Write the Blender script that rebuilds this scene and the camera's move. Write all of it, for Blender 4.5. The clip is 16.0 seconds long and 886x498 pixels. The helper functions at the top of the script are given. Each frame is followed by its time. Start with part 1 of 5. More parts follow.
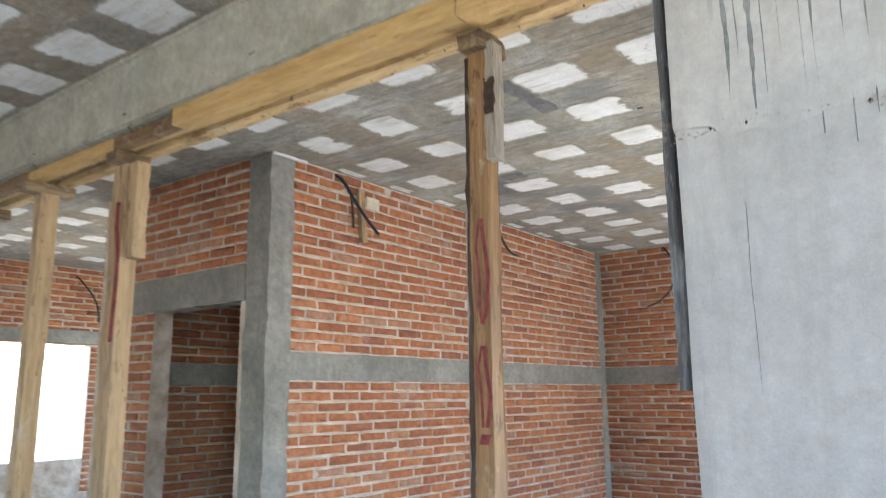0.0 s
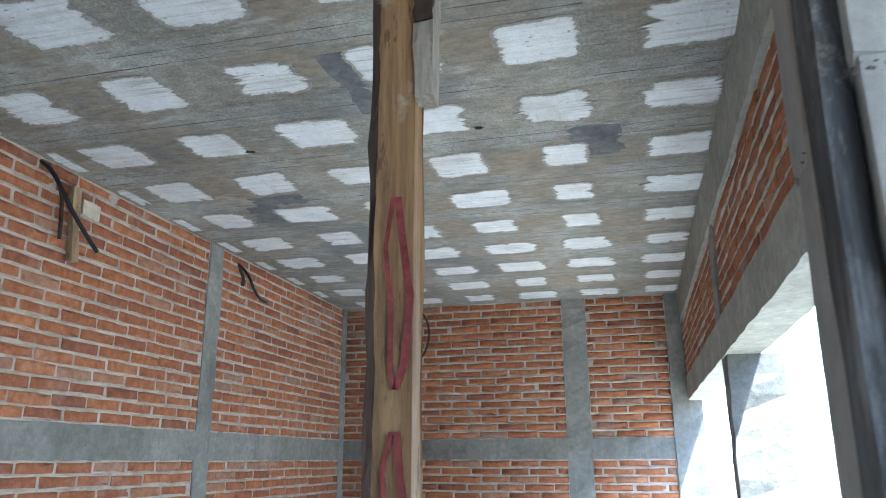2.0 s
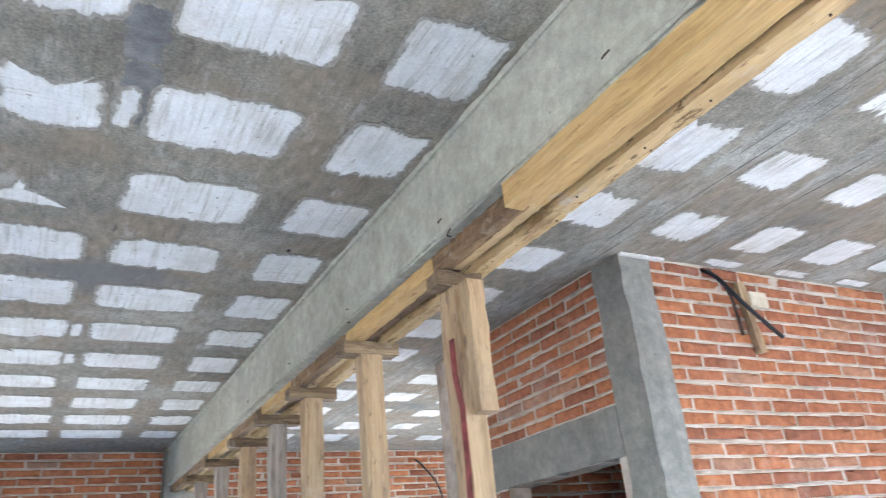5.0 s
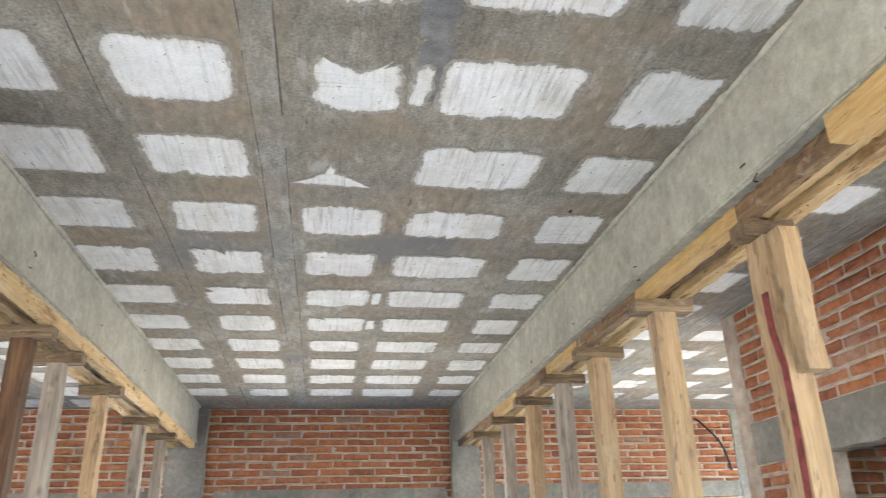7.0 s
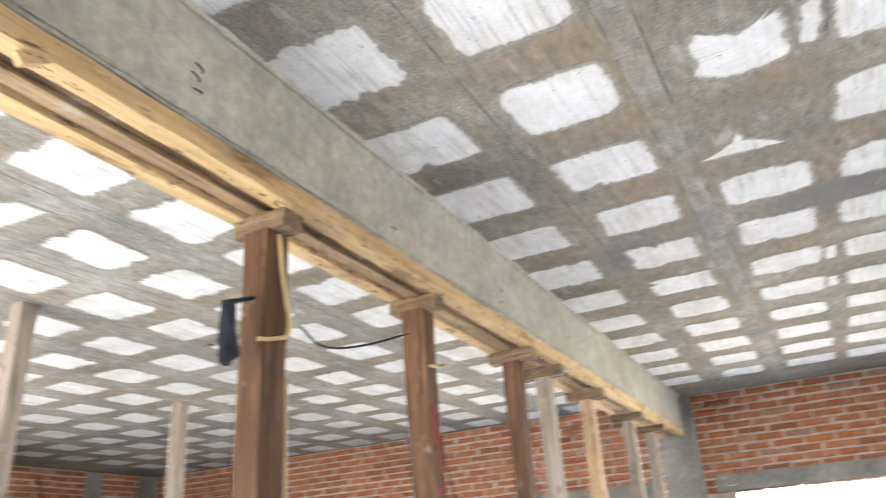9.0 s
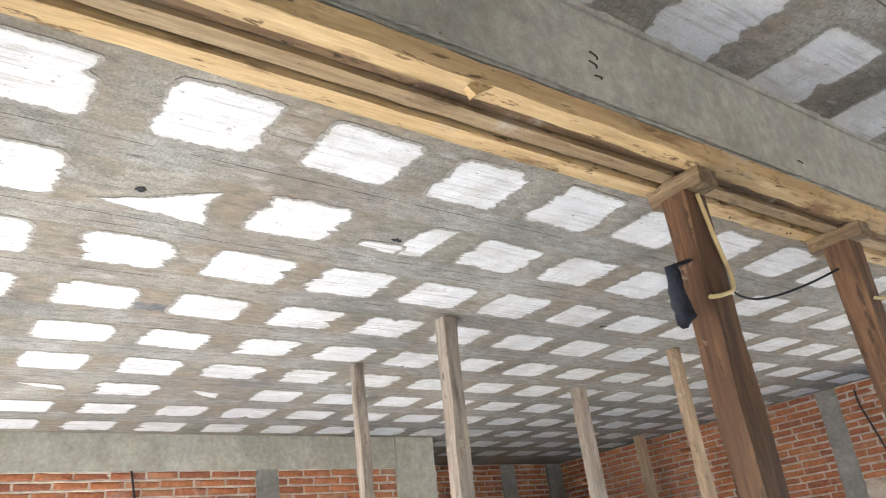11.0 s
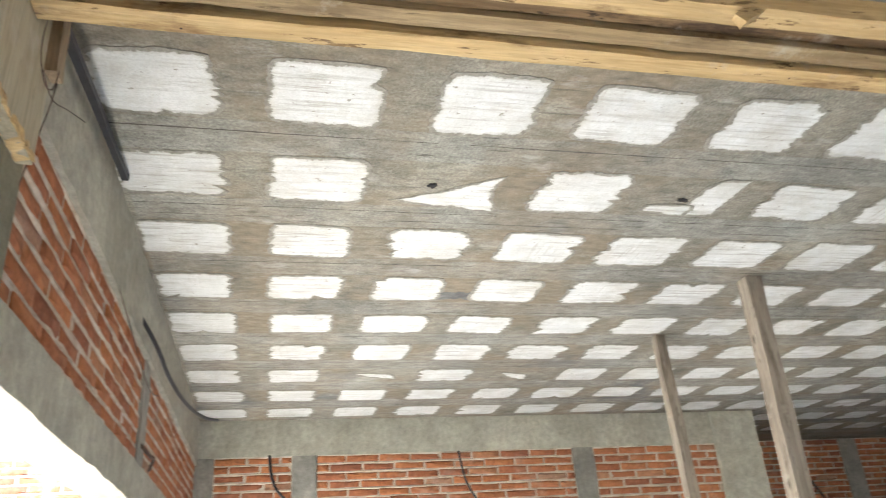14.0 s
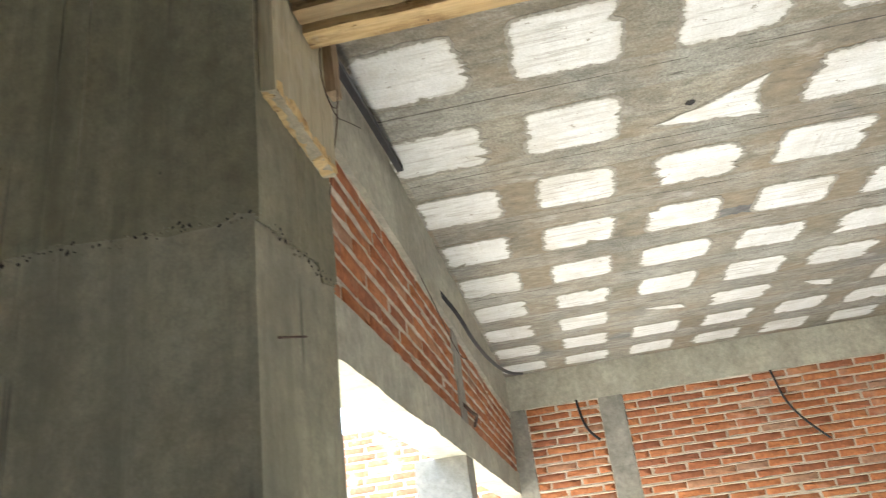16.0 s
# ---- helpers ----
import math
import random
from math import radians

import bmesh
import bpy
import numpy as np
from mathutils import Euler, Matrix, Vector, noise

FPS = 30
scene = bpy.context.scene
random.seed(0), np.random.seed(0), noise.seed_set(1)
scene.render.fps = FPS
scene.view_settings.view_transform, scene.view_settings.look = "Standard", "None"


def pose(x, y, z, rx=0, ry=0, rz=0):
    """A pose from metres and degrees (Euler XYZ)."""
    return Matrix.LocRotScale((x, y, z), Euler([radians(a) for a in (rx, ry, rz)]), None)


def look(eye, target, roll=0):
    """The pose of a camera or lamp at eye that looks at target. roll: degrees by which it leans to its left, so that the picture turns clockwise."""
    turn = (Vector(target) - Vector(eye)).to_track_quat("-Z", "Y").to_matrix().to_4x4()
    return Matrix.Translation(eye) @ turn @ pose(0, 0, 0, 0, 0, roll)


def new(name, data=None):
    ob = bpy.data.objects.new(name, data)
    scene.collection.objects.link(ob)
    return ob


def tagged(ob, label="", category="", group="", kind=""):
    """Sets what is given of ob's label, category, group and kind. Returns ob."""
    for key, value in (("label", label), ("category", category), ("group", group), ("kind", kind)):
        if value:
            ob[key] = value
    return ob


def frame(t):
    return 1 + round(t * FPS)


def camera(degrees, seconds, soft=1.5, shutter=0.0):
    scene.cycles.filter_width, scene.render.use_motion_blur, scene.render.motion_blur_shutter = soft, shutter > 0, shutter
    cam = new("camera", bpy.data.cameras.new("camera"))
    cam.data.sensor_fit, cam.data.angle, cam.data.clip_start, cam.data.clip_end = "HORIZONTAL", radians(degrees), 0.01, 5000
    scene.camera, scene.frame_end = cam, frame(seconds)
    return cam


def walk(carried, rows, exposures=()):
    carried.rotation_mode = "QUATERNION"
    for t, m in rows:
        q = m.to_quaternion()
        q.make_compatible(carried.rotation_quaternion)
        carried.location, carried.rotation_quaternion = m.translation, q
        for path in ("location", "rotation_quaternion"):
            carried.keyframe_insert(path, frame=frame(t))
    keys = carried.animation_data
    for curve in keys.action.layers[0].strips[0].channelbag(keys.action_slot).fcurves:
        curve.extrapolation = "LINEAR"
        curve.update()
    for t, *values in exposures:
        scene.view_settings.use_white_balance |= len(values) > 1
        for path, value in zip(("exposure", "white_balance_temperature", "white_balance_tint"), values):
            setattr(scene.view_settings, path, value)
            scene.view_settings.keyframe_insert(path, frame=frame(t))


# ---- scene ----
cam = camera(61.2, 16.0, 1.0, 0.4)
PATH = [
    (0, (0.615, 0.576, 1.364), (2.172, 1.77, 1.75), -0.6),
    (0.5, (0.792, 0.773, 1.336), (2.44, 1.848, 1.695), 0.2),
    (1, (0.974, 0.989, 1.36), (2.651, 1.924, 1.921), 0.8),
    (1.5, (1.14, 1.244, 1.443), (2.934, 1.926, 2.006), 0.2),
    (2, (1.267, 1.414, 1.46), (3.134, 1.885, 2.003), -0.2),
    (2.5, (1.393, 1.501, 1.479), (3.178, 2.094, 2.162), 0.1),
    (3, (1.371, 1.598, 1.503), (3.063, 2.323, 2.286), -0.2),
    (3.5, (1.313, 1.646, 1.538), (2.912, 2.487, 2.398), 0.2),
    (4, (1.227, 1.583, 1.511), (2.604, 2.799, 2.3), -4.4),
    (4.5, (1.144, 1.628, 1.518), (2.26, 3.087, 2.307), -5.2),
    (5, (1.116, 1.611, 1.496), (2.024, 3.195, 2.312), -5.7),
    (5.2, (1.109, 1.615, 1.497), (1.952, 3.222, 2.313), -5.4),
    (7.3, (0.979, 1.683, 1.517), (1.188, 3.523, 2.274), -1.7),
    (7.5, (0.976, 1.678, 1.511), (1.133, 3.494, 2.335), -1.9),
    (8, (0.961, 1.653, 1.532), (1.024, 3.421, 2.465), -2.2),
    (8.5, (0.982, 1.636, 1.518), (0.693, 3.414, 2.388), -4.7),
    (9, (1.023, 1.585, 1.495), (0.225, 3.243, 2.279), -4.1),
    (9.5, (0.952, 1.509, 1.505), (-0.118, 3.009, 2.283), -7.4),
    (10, (0.895, 1.432, 1.494), (-0.389, 2.741, 2.293), -6.9),
    (10.2, (0.88, 1.408, 1.491), (-0.454, 2.663, 2.296), -6.6),
    (12.3, (0.812, 1.356, 1.419), (-0.764, 2.256, 2.261), -6.7),
    (12.5, (0.809, 1.348, 1.418), (-0.797, 2.186, 2.266), -6.0),
    (13, (0.814, 1.34, 1.421), (-0.839, 2.049, 2.296), -5.0),
    (13.5, (0.823, 1.355, 1.418), (-0.883, 1.946, 2.281), -4.1),
    (14, (0.85, 1.374, 1.405), (-0.906, 1.809, 2.257), -4.3),
    (14.5, (0.86, 1.383, 1.406), (-0.947, 1.578, 2.242), -4.7),
    (15, (0.864, 1.384, 1.405), (-0.965, 1.392, 2.214), -6.5),
    (15.5, (0.858, 1.37, 1.399), (-0.99, 1.244, 2.153), -7.1),
    (16, (0.886, 1.323, 1.395), (-0.935, 1.068, 2.183), -7.6),
]
EXPOSURES = [(0.0, 4.75, 6000, 8), (1.0, 4.7, 5750, 8), (1.5, 4.45, 5700, 6), (2.0, 4.35, 5150, 2), (3.5, 4.75, 5150, 3), (4.5, 5.3, 5150, 9), (5.0, 5.38, 5350, 10), (7.5, 5.45, 6100, 10), (9.0, 5.75, 6100, 12), (9.5, 5.6, 6050, 14), (12.5, 5.05, 6050, 9), (14.5, 4.98, 6450, 7), (16.0, 4.94, 6650, 5)]
walk(cam, [(t, look(eye, target, roll)) for t, eye, target, roll in PATH], exposures=EXPOSURES)

# ---------------------------------------------------------------- light
world = bpy.data.worlds.new("sky")
scene.world = world
world.use_nodes = True
_wn = world.node_tree
_bg = _wn.nodes["Background"]
_sky = _wn.nodes.new("ShaderNodeTexSky")
_sky.sky_type = 'NISHITA'
_sky.sun_disc = False
_sky.sun_elevation = radians(66)
_sky.sun_rotation = radians(210)
_wn.links.new(_sky.outputs[0], _bg.inputs[0])
_bg.inputs[1].default_value = 0.15
_sd = bpy.data.lights.new("sun", 'SUN')
_sd.energy, _sd.angle, _sd.color = 3.2, radians(0.6), (1.0, 0.95, 0.87)
sun = new("sun", _sd)
sun.matrix_world = pose(0, 0, 10, 24, 0, -30)


# ---------------------------------------------------------------- materials
def mat(name, rough=0.9):
    m = bpy.data.materials.new(name)
    m.use_nodes = True
    b = m.node_tree.nodes["Principled BSDF"]
    b.inputs["Roughness"].default_value = rough
    b.inputs["Specular IOR Level"].default_value = 0.25
    return m, m.node_tree, b


class G:
    """Small helper to wire a node tree."""

    def __init__(self, tree):
        self.t = tree

    def n(self, kind, **props):
        node = self.t.nodes.new(kind)
        for k, v in props.items():
            node.inputs[k].default_value = v
        return node

    def link(self, a, b):
        self.t.links.new(a, b)

    def coord(self, scale=(1, 1, 1)):
        geo = self.n("ShaderNodeNewGeometry")
        mp = self.n("ShaderNodeMapping")
        mp.inputs["Scale"].default_value = scale
        self.link(geo.outputs["Position"], mp.inputs["Vector"])
        return mp.outputs[0]

    def local(self, scale=(1, 1, 1)):
        tc = self.n("ShaderNodeTexCoord")
        mp = self.n("ShaderNodeMapping")
        mp.inputs["Scale"].default_value = scale
        self.link(tc.outputs["Object"], mp.inputs["Vector"])
        return mp.outputs[0]

    def noise(self, vec, scale, detail=6.0, rough=0.6):
        node = self.n("ShaderNodeTexNoise", Scale=scale, Detail=detail, Roughness=rough)
        self.link(vec, node.inputs["Vector"])
        return node.outputs["Fac"]

    def ramp(self, fac, stops):
        r = self.n("ShaderNodeValToRGB")
        els = r.color_ramp.elements
        while len(els) < len(stops):
            els.new(0.5)
        for e, (p, c) in zip(els, stops):
            e.position, e.color = p, (*c, 1) if len(c) == 3 else c
        self.link(fac, r.inputs[0])
        return r.outputs[0]

    def mix(self, fac, a, b, kind='MIX'):
        m = self.n("ShaderNodeMix")
        m.data_type, m.blend_type = 'RGBA', kind
        for sock, v in ((m.inputs[0], fac), (m.inputs[6], a), (m.inputs[7], b)):
            if isinstance(v, (int, float)):
                sock.default_value = v
            elif isinstance(v, tuple):
                sock.default_value = (*v, 1)
            else:
                self.link(v, sock)
        return m.outputs[2]

    def bump(self, bsdf, height, strength=0.4, dist=0.01, before=None):
        b = self.n("ShaderNodeBump", Strength=strength, Distance=dist)
        self.link(height, b.inputs["Height"])
        if before:
            self.link(before, b.inputs["Normal"])
        self.link(b.outputs[0], bsdf.inputs["Normal"])
        return b.outputs[0]


def concrete(name, dark, light, streak=(1, 1, 0.12), drips=False, calm=0.0):
    m, t, b = mat(name, 0.88)
    g = G(t)
    p = g.coord()
    big = g.ramp(g.noise(p, 1.7, 8, 0.62), [(0.32, dark), (0.68, light)])
    blot = g.ramp(g.noise(p, 6.5, 6, 0.68), [(0.32, (0.74, 0.74, 0.75)), (0.68, (1.16, 1.15, 1.12))])
    big = g.mix(1.0 - calm, big, blot, 'MULTIPLY')
    fine = g.ramp(g.noise(p, 26, 8, 0.7), [(0.3, (0.76,) * 3), (0.7, (1.12,) * 3)])
    col = g.mix(1.0 - 0.6 * calm, big, fine, 'MULTIPLY')
    grit = g.ramp(g.noise(p, 170, 4, 0.7), [(0.3, (0.8,) * 3), (0.7, (1.12,) * 3)])
    col = g.mix(1.0 - 0.7 * calm, col, grit, 'MULTIPLY')
    st = g.noise(g.coord(streak), 9, 6, 0.7)
    col = g.mix(g.ramp(st, [(0.55, (0, 0, 0)), (0.75, (0.5,) * 3)]), col, tuple(c * 0.62 for c in dark))
    if drips:
        dr = g.ramp(g.noise(g.coord((1, 1, 0.018)), 38, 4, 0.6), [(0.6, (0, 0, 0)), (0.66, (0.85,) * 3)])
        where = g.ramp(g.noise(g.coord((1, 1, 0.7)), 3.0, 3, 0.5), [(0.5, (0, 0, 0)), (0.6, (1, 1, 1))])
        col = g.mix(g.mix(1.0, dr, where, 'MULTIPLY'), col, (0.075, 0.07, 0.06))
        wash = g.ramp(g.noise(g.coord((1, 1, 0.1)), 7, 5, 0.6), [(0.5, (0, 0, 0)), (0.62, (0.55,) * 3)])
        col = g.mix(wash, col, tuple(c * 0.8 for c in dark))
        pale = g.ramp(g.noise(g.coord((1, 1, 0.05)), 24, 4, 0.6), [(0.64, (0, 0, 0)), (0.72, (0.35 * (1 - calm),) * 3)])
        col = g.mix(pale, col, tuple(min(1, c * 1.35) for c in light))
    # pock marks
    vor = g.n("ShaderNodeTexVoronoi", Scale=14.0)
    g.link(p, vor.inputs["Vector"])
    pit = g.ramp(vor.outputs["Distance"], [(0.03, (1, 1, 1)), (0.07, (0, 0, 0))])
    spot = g.ramp(g.noise(p, 3.1, 3), [(0.55, (0, 0, 0)), (0.6, (1, 1, 1))])
    pit = g.mix(1.0, pit, spot, 'MULTIPLY')
    col = g.mix(pit, col, tuple(c * 0.35 for c in dark))
    g.link(col, b.inputs["Base Color"])
    n1 = g.bump(b, g.noise(p, 38, 8, 0.7), 0.35, 0.006)
    g.bump(b, g.noise(p, 4.5, 5, 0.6), 0.35, 0.02, n1)
    return m


M_CONC = concrete("formed_concrete", (0.29, 0.278, 0.225), (0.41, 0.395, 0.328), (1, 1, 0.2), False, 0.35)
# West column pours: damp tone lowered further, so colour carries the east face's shade.
M_CONC_DIMMED = concrete("dimmed_concrete", (0.13, 0.124, 0.086), (0.24, 0.229, 0.165), (1, 1, 0.16), True, 0.4)
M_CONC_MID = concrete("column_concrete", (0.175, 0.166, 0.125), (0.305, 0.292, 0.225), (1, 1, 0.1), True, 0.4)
M_CONC_PALE2 = concrete("lower_column_concrete", (0.27, 0.245, 0.22), (0.352, 0.322, 0.292), (1, 1, 0.08), True, 0.85)
M_CONC_PALE = concrete("smooth_column_concrete", (0.285, 0.26, 0.232), (0.372, 0.342, 0.308), (1, 1, 0.05), True, 0.85)
M_CONC_DARK = concrete("tie_concrete", (0.175, 0.168, 0.145), (0.3, 0.288, 0.252), (1, 1, 0.1), False, 0.3)
M_FLOOR = concrete("floor_concrete", (0.24, 0.235, 0.225), (0.36, 0.352, 0.335), (1, 1, 1))


def ceiling_concrete(name, tones, rust, fleck_at):
    m, t, b = mat(name, 0.9)
    g = G(t)
    p = g.coord()
    long = g.coord((1.0, 0.38, 1.0))
    base = g.ramp(g.noise(p, 1.4, 8, 0.62), list(zip((0.3, 0.52, 0.72), tones)))
    fine = g.ramp(g.noise(long, 30, 8, 0.72), [(0.3, (0.62,) * 3), (0.7, (1.24,) * 3)])
    col = g.mix(1.0, base, fine, 'MULTIPLY')
    grit = g.ramp(g.noise(p, 95, 6, 0.75), [(0.32, (0.56,) * 3), (0.68, (1.3,) * 3)])
    col = g.mix(1.0, col, grit, 'MULTIPLY')
    vor = g.n("ShaderNodeTexVoronoi", Scale=24.0)
    g.link(p, vor.inputs["Vector"])
    pit = g.mix(1.0, g.ramp(vor.outputs["Distance"], [(0.05, (0.8,) * 3), (0.14, (0, 0, 0))]), g.ramp(g.noise(p, 4.2, 4), [(0.5, (0, 0, 0)), (0.6, (1, 1, 1))]), 'MULTIPLY')
    col = g.mix(pit, col, (0.1, 0.092, 0.08))
    brown = g.ramp(g.noise(p, 1.9, 7, 0.66), [(0.44, (0, 0, 0)), (0.6, (rust,) * 3)])
    col = g.mix(brown, col, g.mix(1.0, (0.23, 0.187, 0.132), fine, 'MULTIPLY'))
    wet = g.ramp(g.noise(p, 0.9, 4, 0.55), [(0.62, (0, 0, 0)), (0.7, (0.75,) * 3)])
    col = g.mix(wet, col, (0.13, 0.132, 0.135))
    # dark flecks of wood grain and laitance drawn out along the boards
    grainy = g.coord((1.0, 0.11, 1.0))
    fl = g.ramp(g.noise(grainy, 52, 6, 0.68), [(fleck_at, (0, 0, 0)), (fleck_at + 0.05, (0.75,) * 3)])
    fl_on = g.ramp(g.noise(p, 3.6, 4, 0.6), [(0.4, (0.15,) * 3), (0.62, (1, 1, 1))])
    fl = g.mix(1.0, fl, fl_on, 'MULTIPLY')
    col = g.mix(fl, col, (0.075, 0.068, 0.056))
    pale = g.ramp(g.noise(g.coord((1.0, 0.3, 1.0)), 11, 7, 0.7), [(0.58, (0, 0, 0)), (0.68, (0.5,) * 3)])
    col = g.mix(pale, col, (0.42, 0.41, 0.365))
    # lines left by the formwork boards, along the beams
    wv = g.n("ShaderNodeTexWave", **{"Scale": 0.62, "Distortion": 0.35, "Detail": 3.0, "Detail Scale": 0.6})
    wv.wave_type, wv.bands_direction, wv.wave_profile = 'BANDS', 'X', 'SAW'
    g.link(p, wv.inputs["Vector"])
    line = g.ramp(wv.outputs["Fac"], [(0.0, (1, 1, 1)), (0.018, (0, 0, 0))])
    broken = g.ramp(g.noise(p, 2.1, 4), [(0.5, (0, 0, 0)), (0.62, (0.8,) * 3)])
    line = g.mix(1.0, line, broken, 'MULTIPLY')
    col = g.mix(line, col, (0.08, 0.075, 0.07))
    g.link(col, b.inputs["Base Color"])
    n1 = g.bump(b, g.noise(long, 34, 8, 0.72), 0.7, 0.01)
    n2 = g.bump(b, g.noise(p, 5, 5, 0.6), 0.4, 0.02, n1)
    g.bump(b, line, -0.5, 0.006, n2)
    return m


def white_block():
    m, t, b = mat("white_foam_block", 0.8)
    g = G(t)
    p = g.coord()
    lines = g.noise(g.coord((1.0, 0.05, 1.0)), 60, 7, 0.7)
    lines2 = g.noise(g.coord((0.06, 1.0, 1.0)), 80, 5, 0.65)
    col = g.ramp(g.noise(p, 5, 6, 0.65), [(0.3, (0.53, 0.525, 0.5)), (0.66, (0.69, 0.687, 0.668))])
    part_on = g.ramp(g.noise(p, 3.3, 4, 0.6), [(0.4, (0.25,) * 3), (0.65, (1, 1, 1))])
    smear = g.ramp(lines, [(0.5, (0, 0, 0)), (0.62, (0.9,) * 3)])
    smear = g.mix(1.0, smear, part_on, 'MULTIPLY')
    col = g.mix(smear, col, (0.34, 0.322, 0.28))
    other = g.ramp(g.noise(p, 2.4, 4, 0.6), [(0.52, (0, 0, 0)), (0.62, (1, 1, 1))])
    smear2 = g.mix(1.0, g.ramp(lines2, [(0.55, (0, 0, 0)), (0.72, (0.7,) * 3)]), other, 'MULTIPLY')
    col = g.mix(smear2, col, (0.33, 0.29, 0.225))
    film = g.ramp(g.noise(g.coord((1.0, 0.5, 1.0)), 6.5, 7, 0.72), [(0.5, (0, 0, 0)), (0.68, (0.55,) * 3)])
    col = g.mix(film, col, (0.4, 0.365, 0.3))
    speck = g.ramp(g.noise(g.coord((1.0, 0.6, 1.0)), 48, 4, 0.6), [(0.66, (0, 0, 0)), (0.7, (0.8,) * 3)])
    col = g.mix(speck, col, (0.24, 0.215, 0.175))
    dots = g.ramp(g.noise(p, 140, 4, 0.7), [(0.3, (0.84,) * 3), (0.6, (1.03,) * 3)])
    col = g.mix(1.0, col, dots, 'MULTIPLY')
    # cement slurry that ran over the rim of each block
    at = g.n("ShaderNodeAttribute")
    at.attribute_name = "slurry"
    torn = g.mix(0.5, g.noise(g.coord((1.0, 0.16, 1.0)), 62, 6, 0.72), g.noise(p, 26, 7, 0.75))
    both = g.n("ShaderNodeMath")
    both.operation = 'MULTIPLY_ADD'
    g.link(at.outputs["Fac"], both.inputs[0])
    both.inputs[1].default_value = 0.42
    g.link(torn, both.inputs[2])
    slab = g.ramp(g.noise(p, 46, 8, 0.72), [(0.3, (0.15, 0.138, 0.113)), (0.7, (0.33, 0.31, 0.262))])
    thin = g.ramp(both.outputs[0], [(0.52, (0, 0, 0)), (0.74, (0.5,) * 3)])
    col = g.mix(thin, col, (0.4, 0.365, 0.29))
    thick = g.ramp(both.outputs[0], [(0.69, (0, 0, 0)), (0.75, (1, 1, 1))])
    col = g.mix(thick, col, slab)
    g.link(col, b.inputs["Base Color"])
    n1 = g.bump(b, lines, 0.4, 0.004)
    g.bump(b, thick, 0.5, 0.004, n1)
    return m


def brick_mat(name, island=False):
    m, t, b = mat(name, 0.93)
    g = G(t)
    p = g.coord()
    if island:
        rnd = g.n("ShaderNodeNewGeometry").outputs["Random Per Island"]
    else:
        rnd = g.n("ShaderNodeObjectInfo").outputs["Random"]
    tone = g.ramp(rnd, [(0.0, (0.245, 0.096, 0.053)), (0.15, (0.3, 0.114, 0.056)), (0.5, (0.35, 0.134, 0.06)), (0.85, (0.395, 0.155, 0.066)), (0.95, (0.37, 0.18, 0.1)), (1.0, (0.3, 0.185, 0.13))])
    grain = g.ramp(g.noise(p, 42, 8, 0.7), [(0.28, (0.68,) * 3), (0.72, (1.2,) * 3)])
    col = g.mix(1.0, tone, grain, 'MULTIPLY')
    dust = g.ramp(g.noise(p, 3.2, 7, 0.66), [(0.58, (0, 0, 0)), (0.8, (0.5,) * 3)])
    col = g.mix(dust, col, (0.46, 0.37, 0.31))
    burn = g.ramp(g.noise(p, 19, 5, 0.65), [(0.35, (0.8, 0.79, 0.79)), (0.65, (1.1, 1.12, 1.14))])
    col = g.mix(1.0, col, burn, 'MULTIPLY')
    lime = g.ramp(g.noise(p, 1.5, 6, 0.7), [(0.63, (0, 0, 0)), (0.72, (0.6,) * 3)])
    col = g.mix(lime, col, (0.5, 0.44, 0.38))
    soot = g.ramp(g.noise(p, 9, 6, 0.7), [(0.62, (0, 0, 0)), (0.8, (0.4,) * 3)])
    col = g.mix(soot, col, (0.16, 0.085, 0.065))
    g.link(col, b.inputs["Base Color"])
    n1 = g.bump(b, g.noise(p, 60, 8, 0.7), 0.5, 0.004)
    g.bump(b, g.noise(p, 14, 4, 0.6), 0.4, 0.008, n1)
    return m


def mortar():
    m, t, b = mat("mortar", 0.95)
    g = G(t)
    p = g.coord()
    col = g.ramp(g.noise(p, 7, 8, 0.68), [(0.26, (0.2, 0.145, 0.105)), (0.48, (0.39, 0.32, 0.257)), (0.72, (0.57, 0.505, 0.435))])
    g.link(col, b.inputs["Base Color"])
    n1 = g.bump(b, g.noise(p, 70, 8, 0.7), 0.7, 0.006)
    g.bump(b, g.noise(p, 22, 4, 0.6), 0.6, 0.012, n1)
    return m


def squeezed():
    m, t, b = mat("squeezed_mortar", 0.95)
    g = G(t)
    p = g.coord()
    col = g.ramp(g.noise(p, 9, 7, 0.68), [(0.3, (0.27, 0.205, 0.155)), (0.5, (0.43, 0.36, 0.29)), (0.7, (0.56, 0.49, 0.41))])
    g.link(col, b.inputs["Base Color"])
    g.bump(b, g.noise(p, 90, 7, 0.7), 0.7, 0.004)
    return m


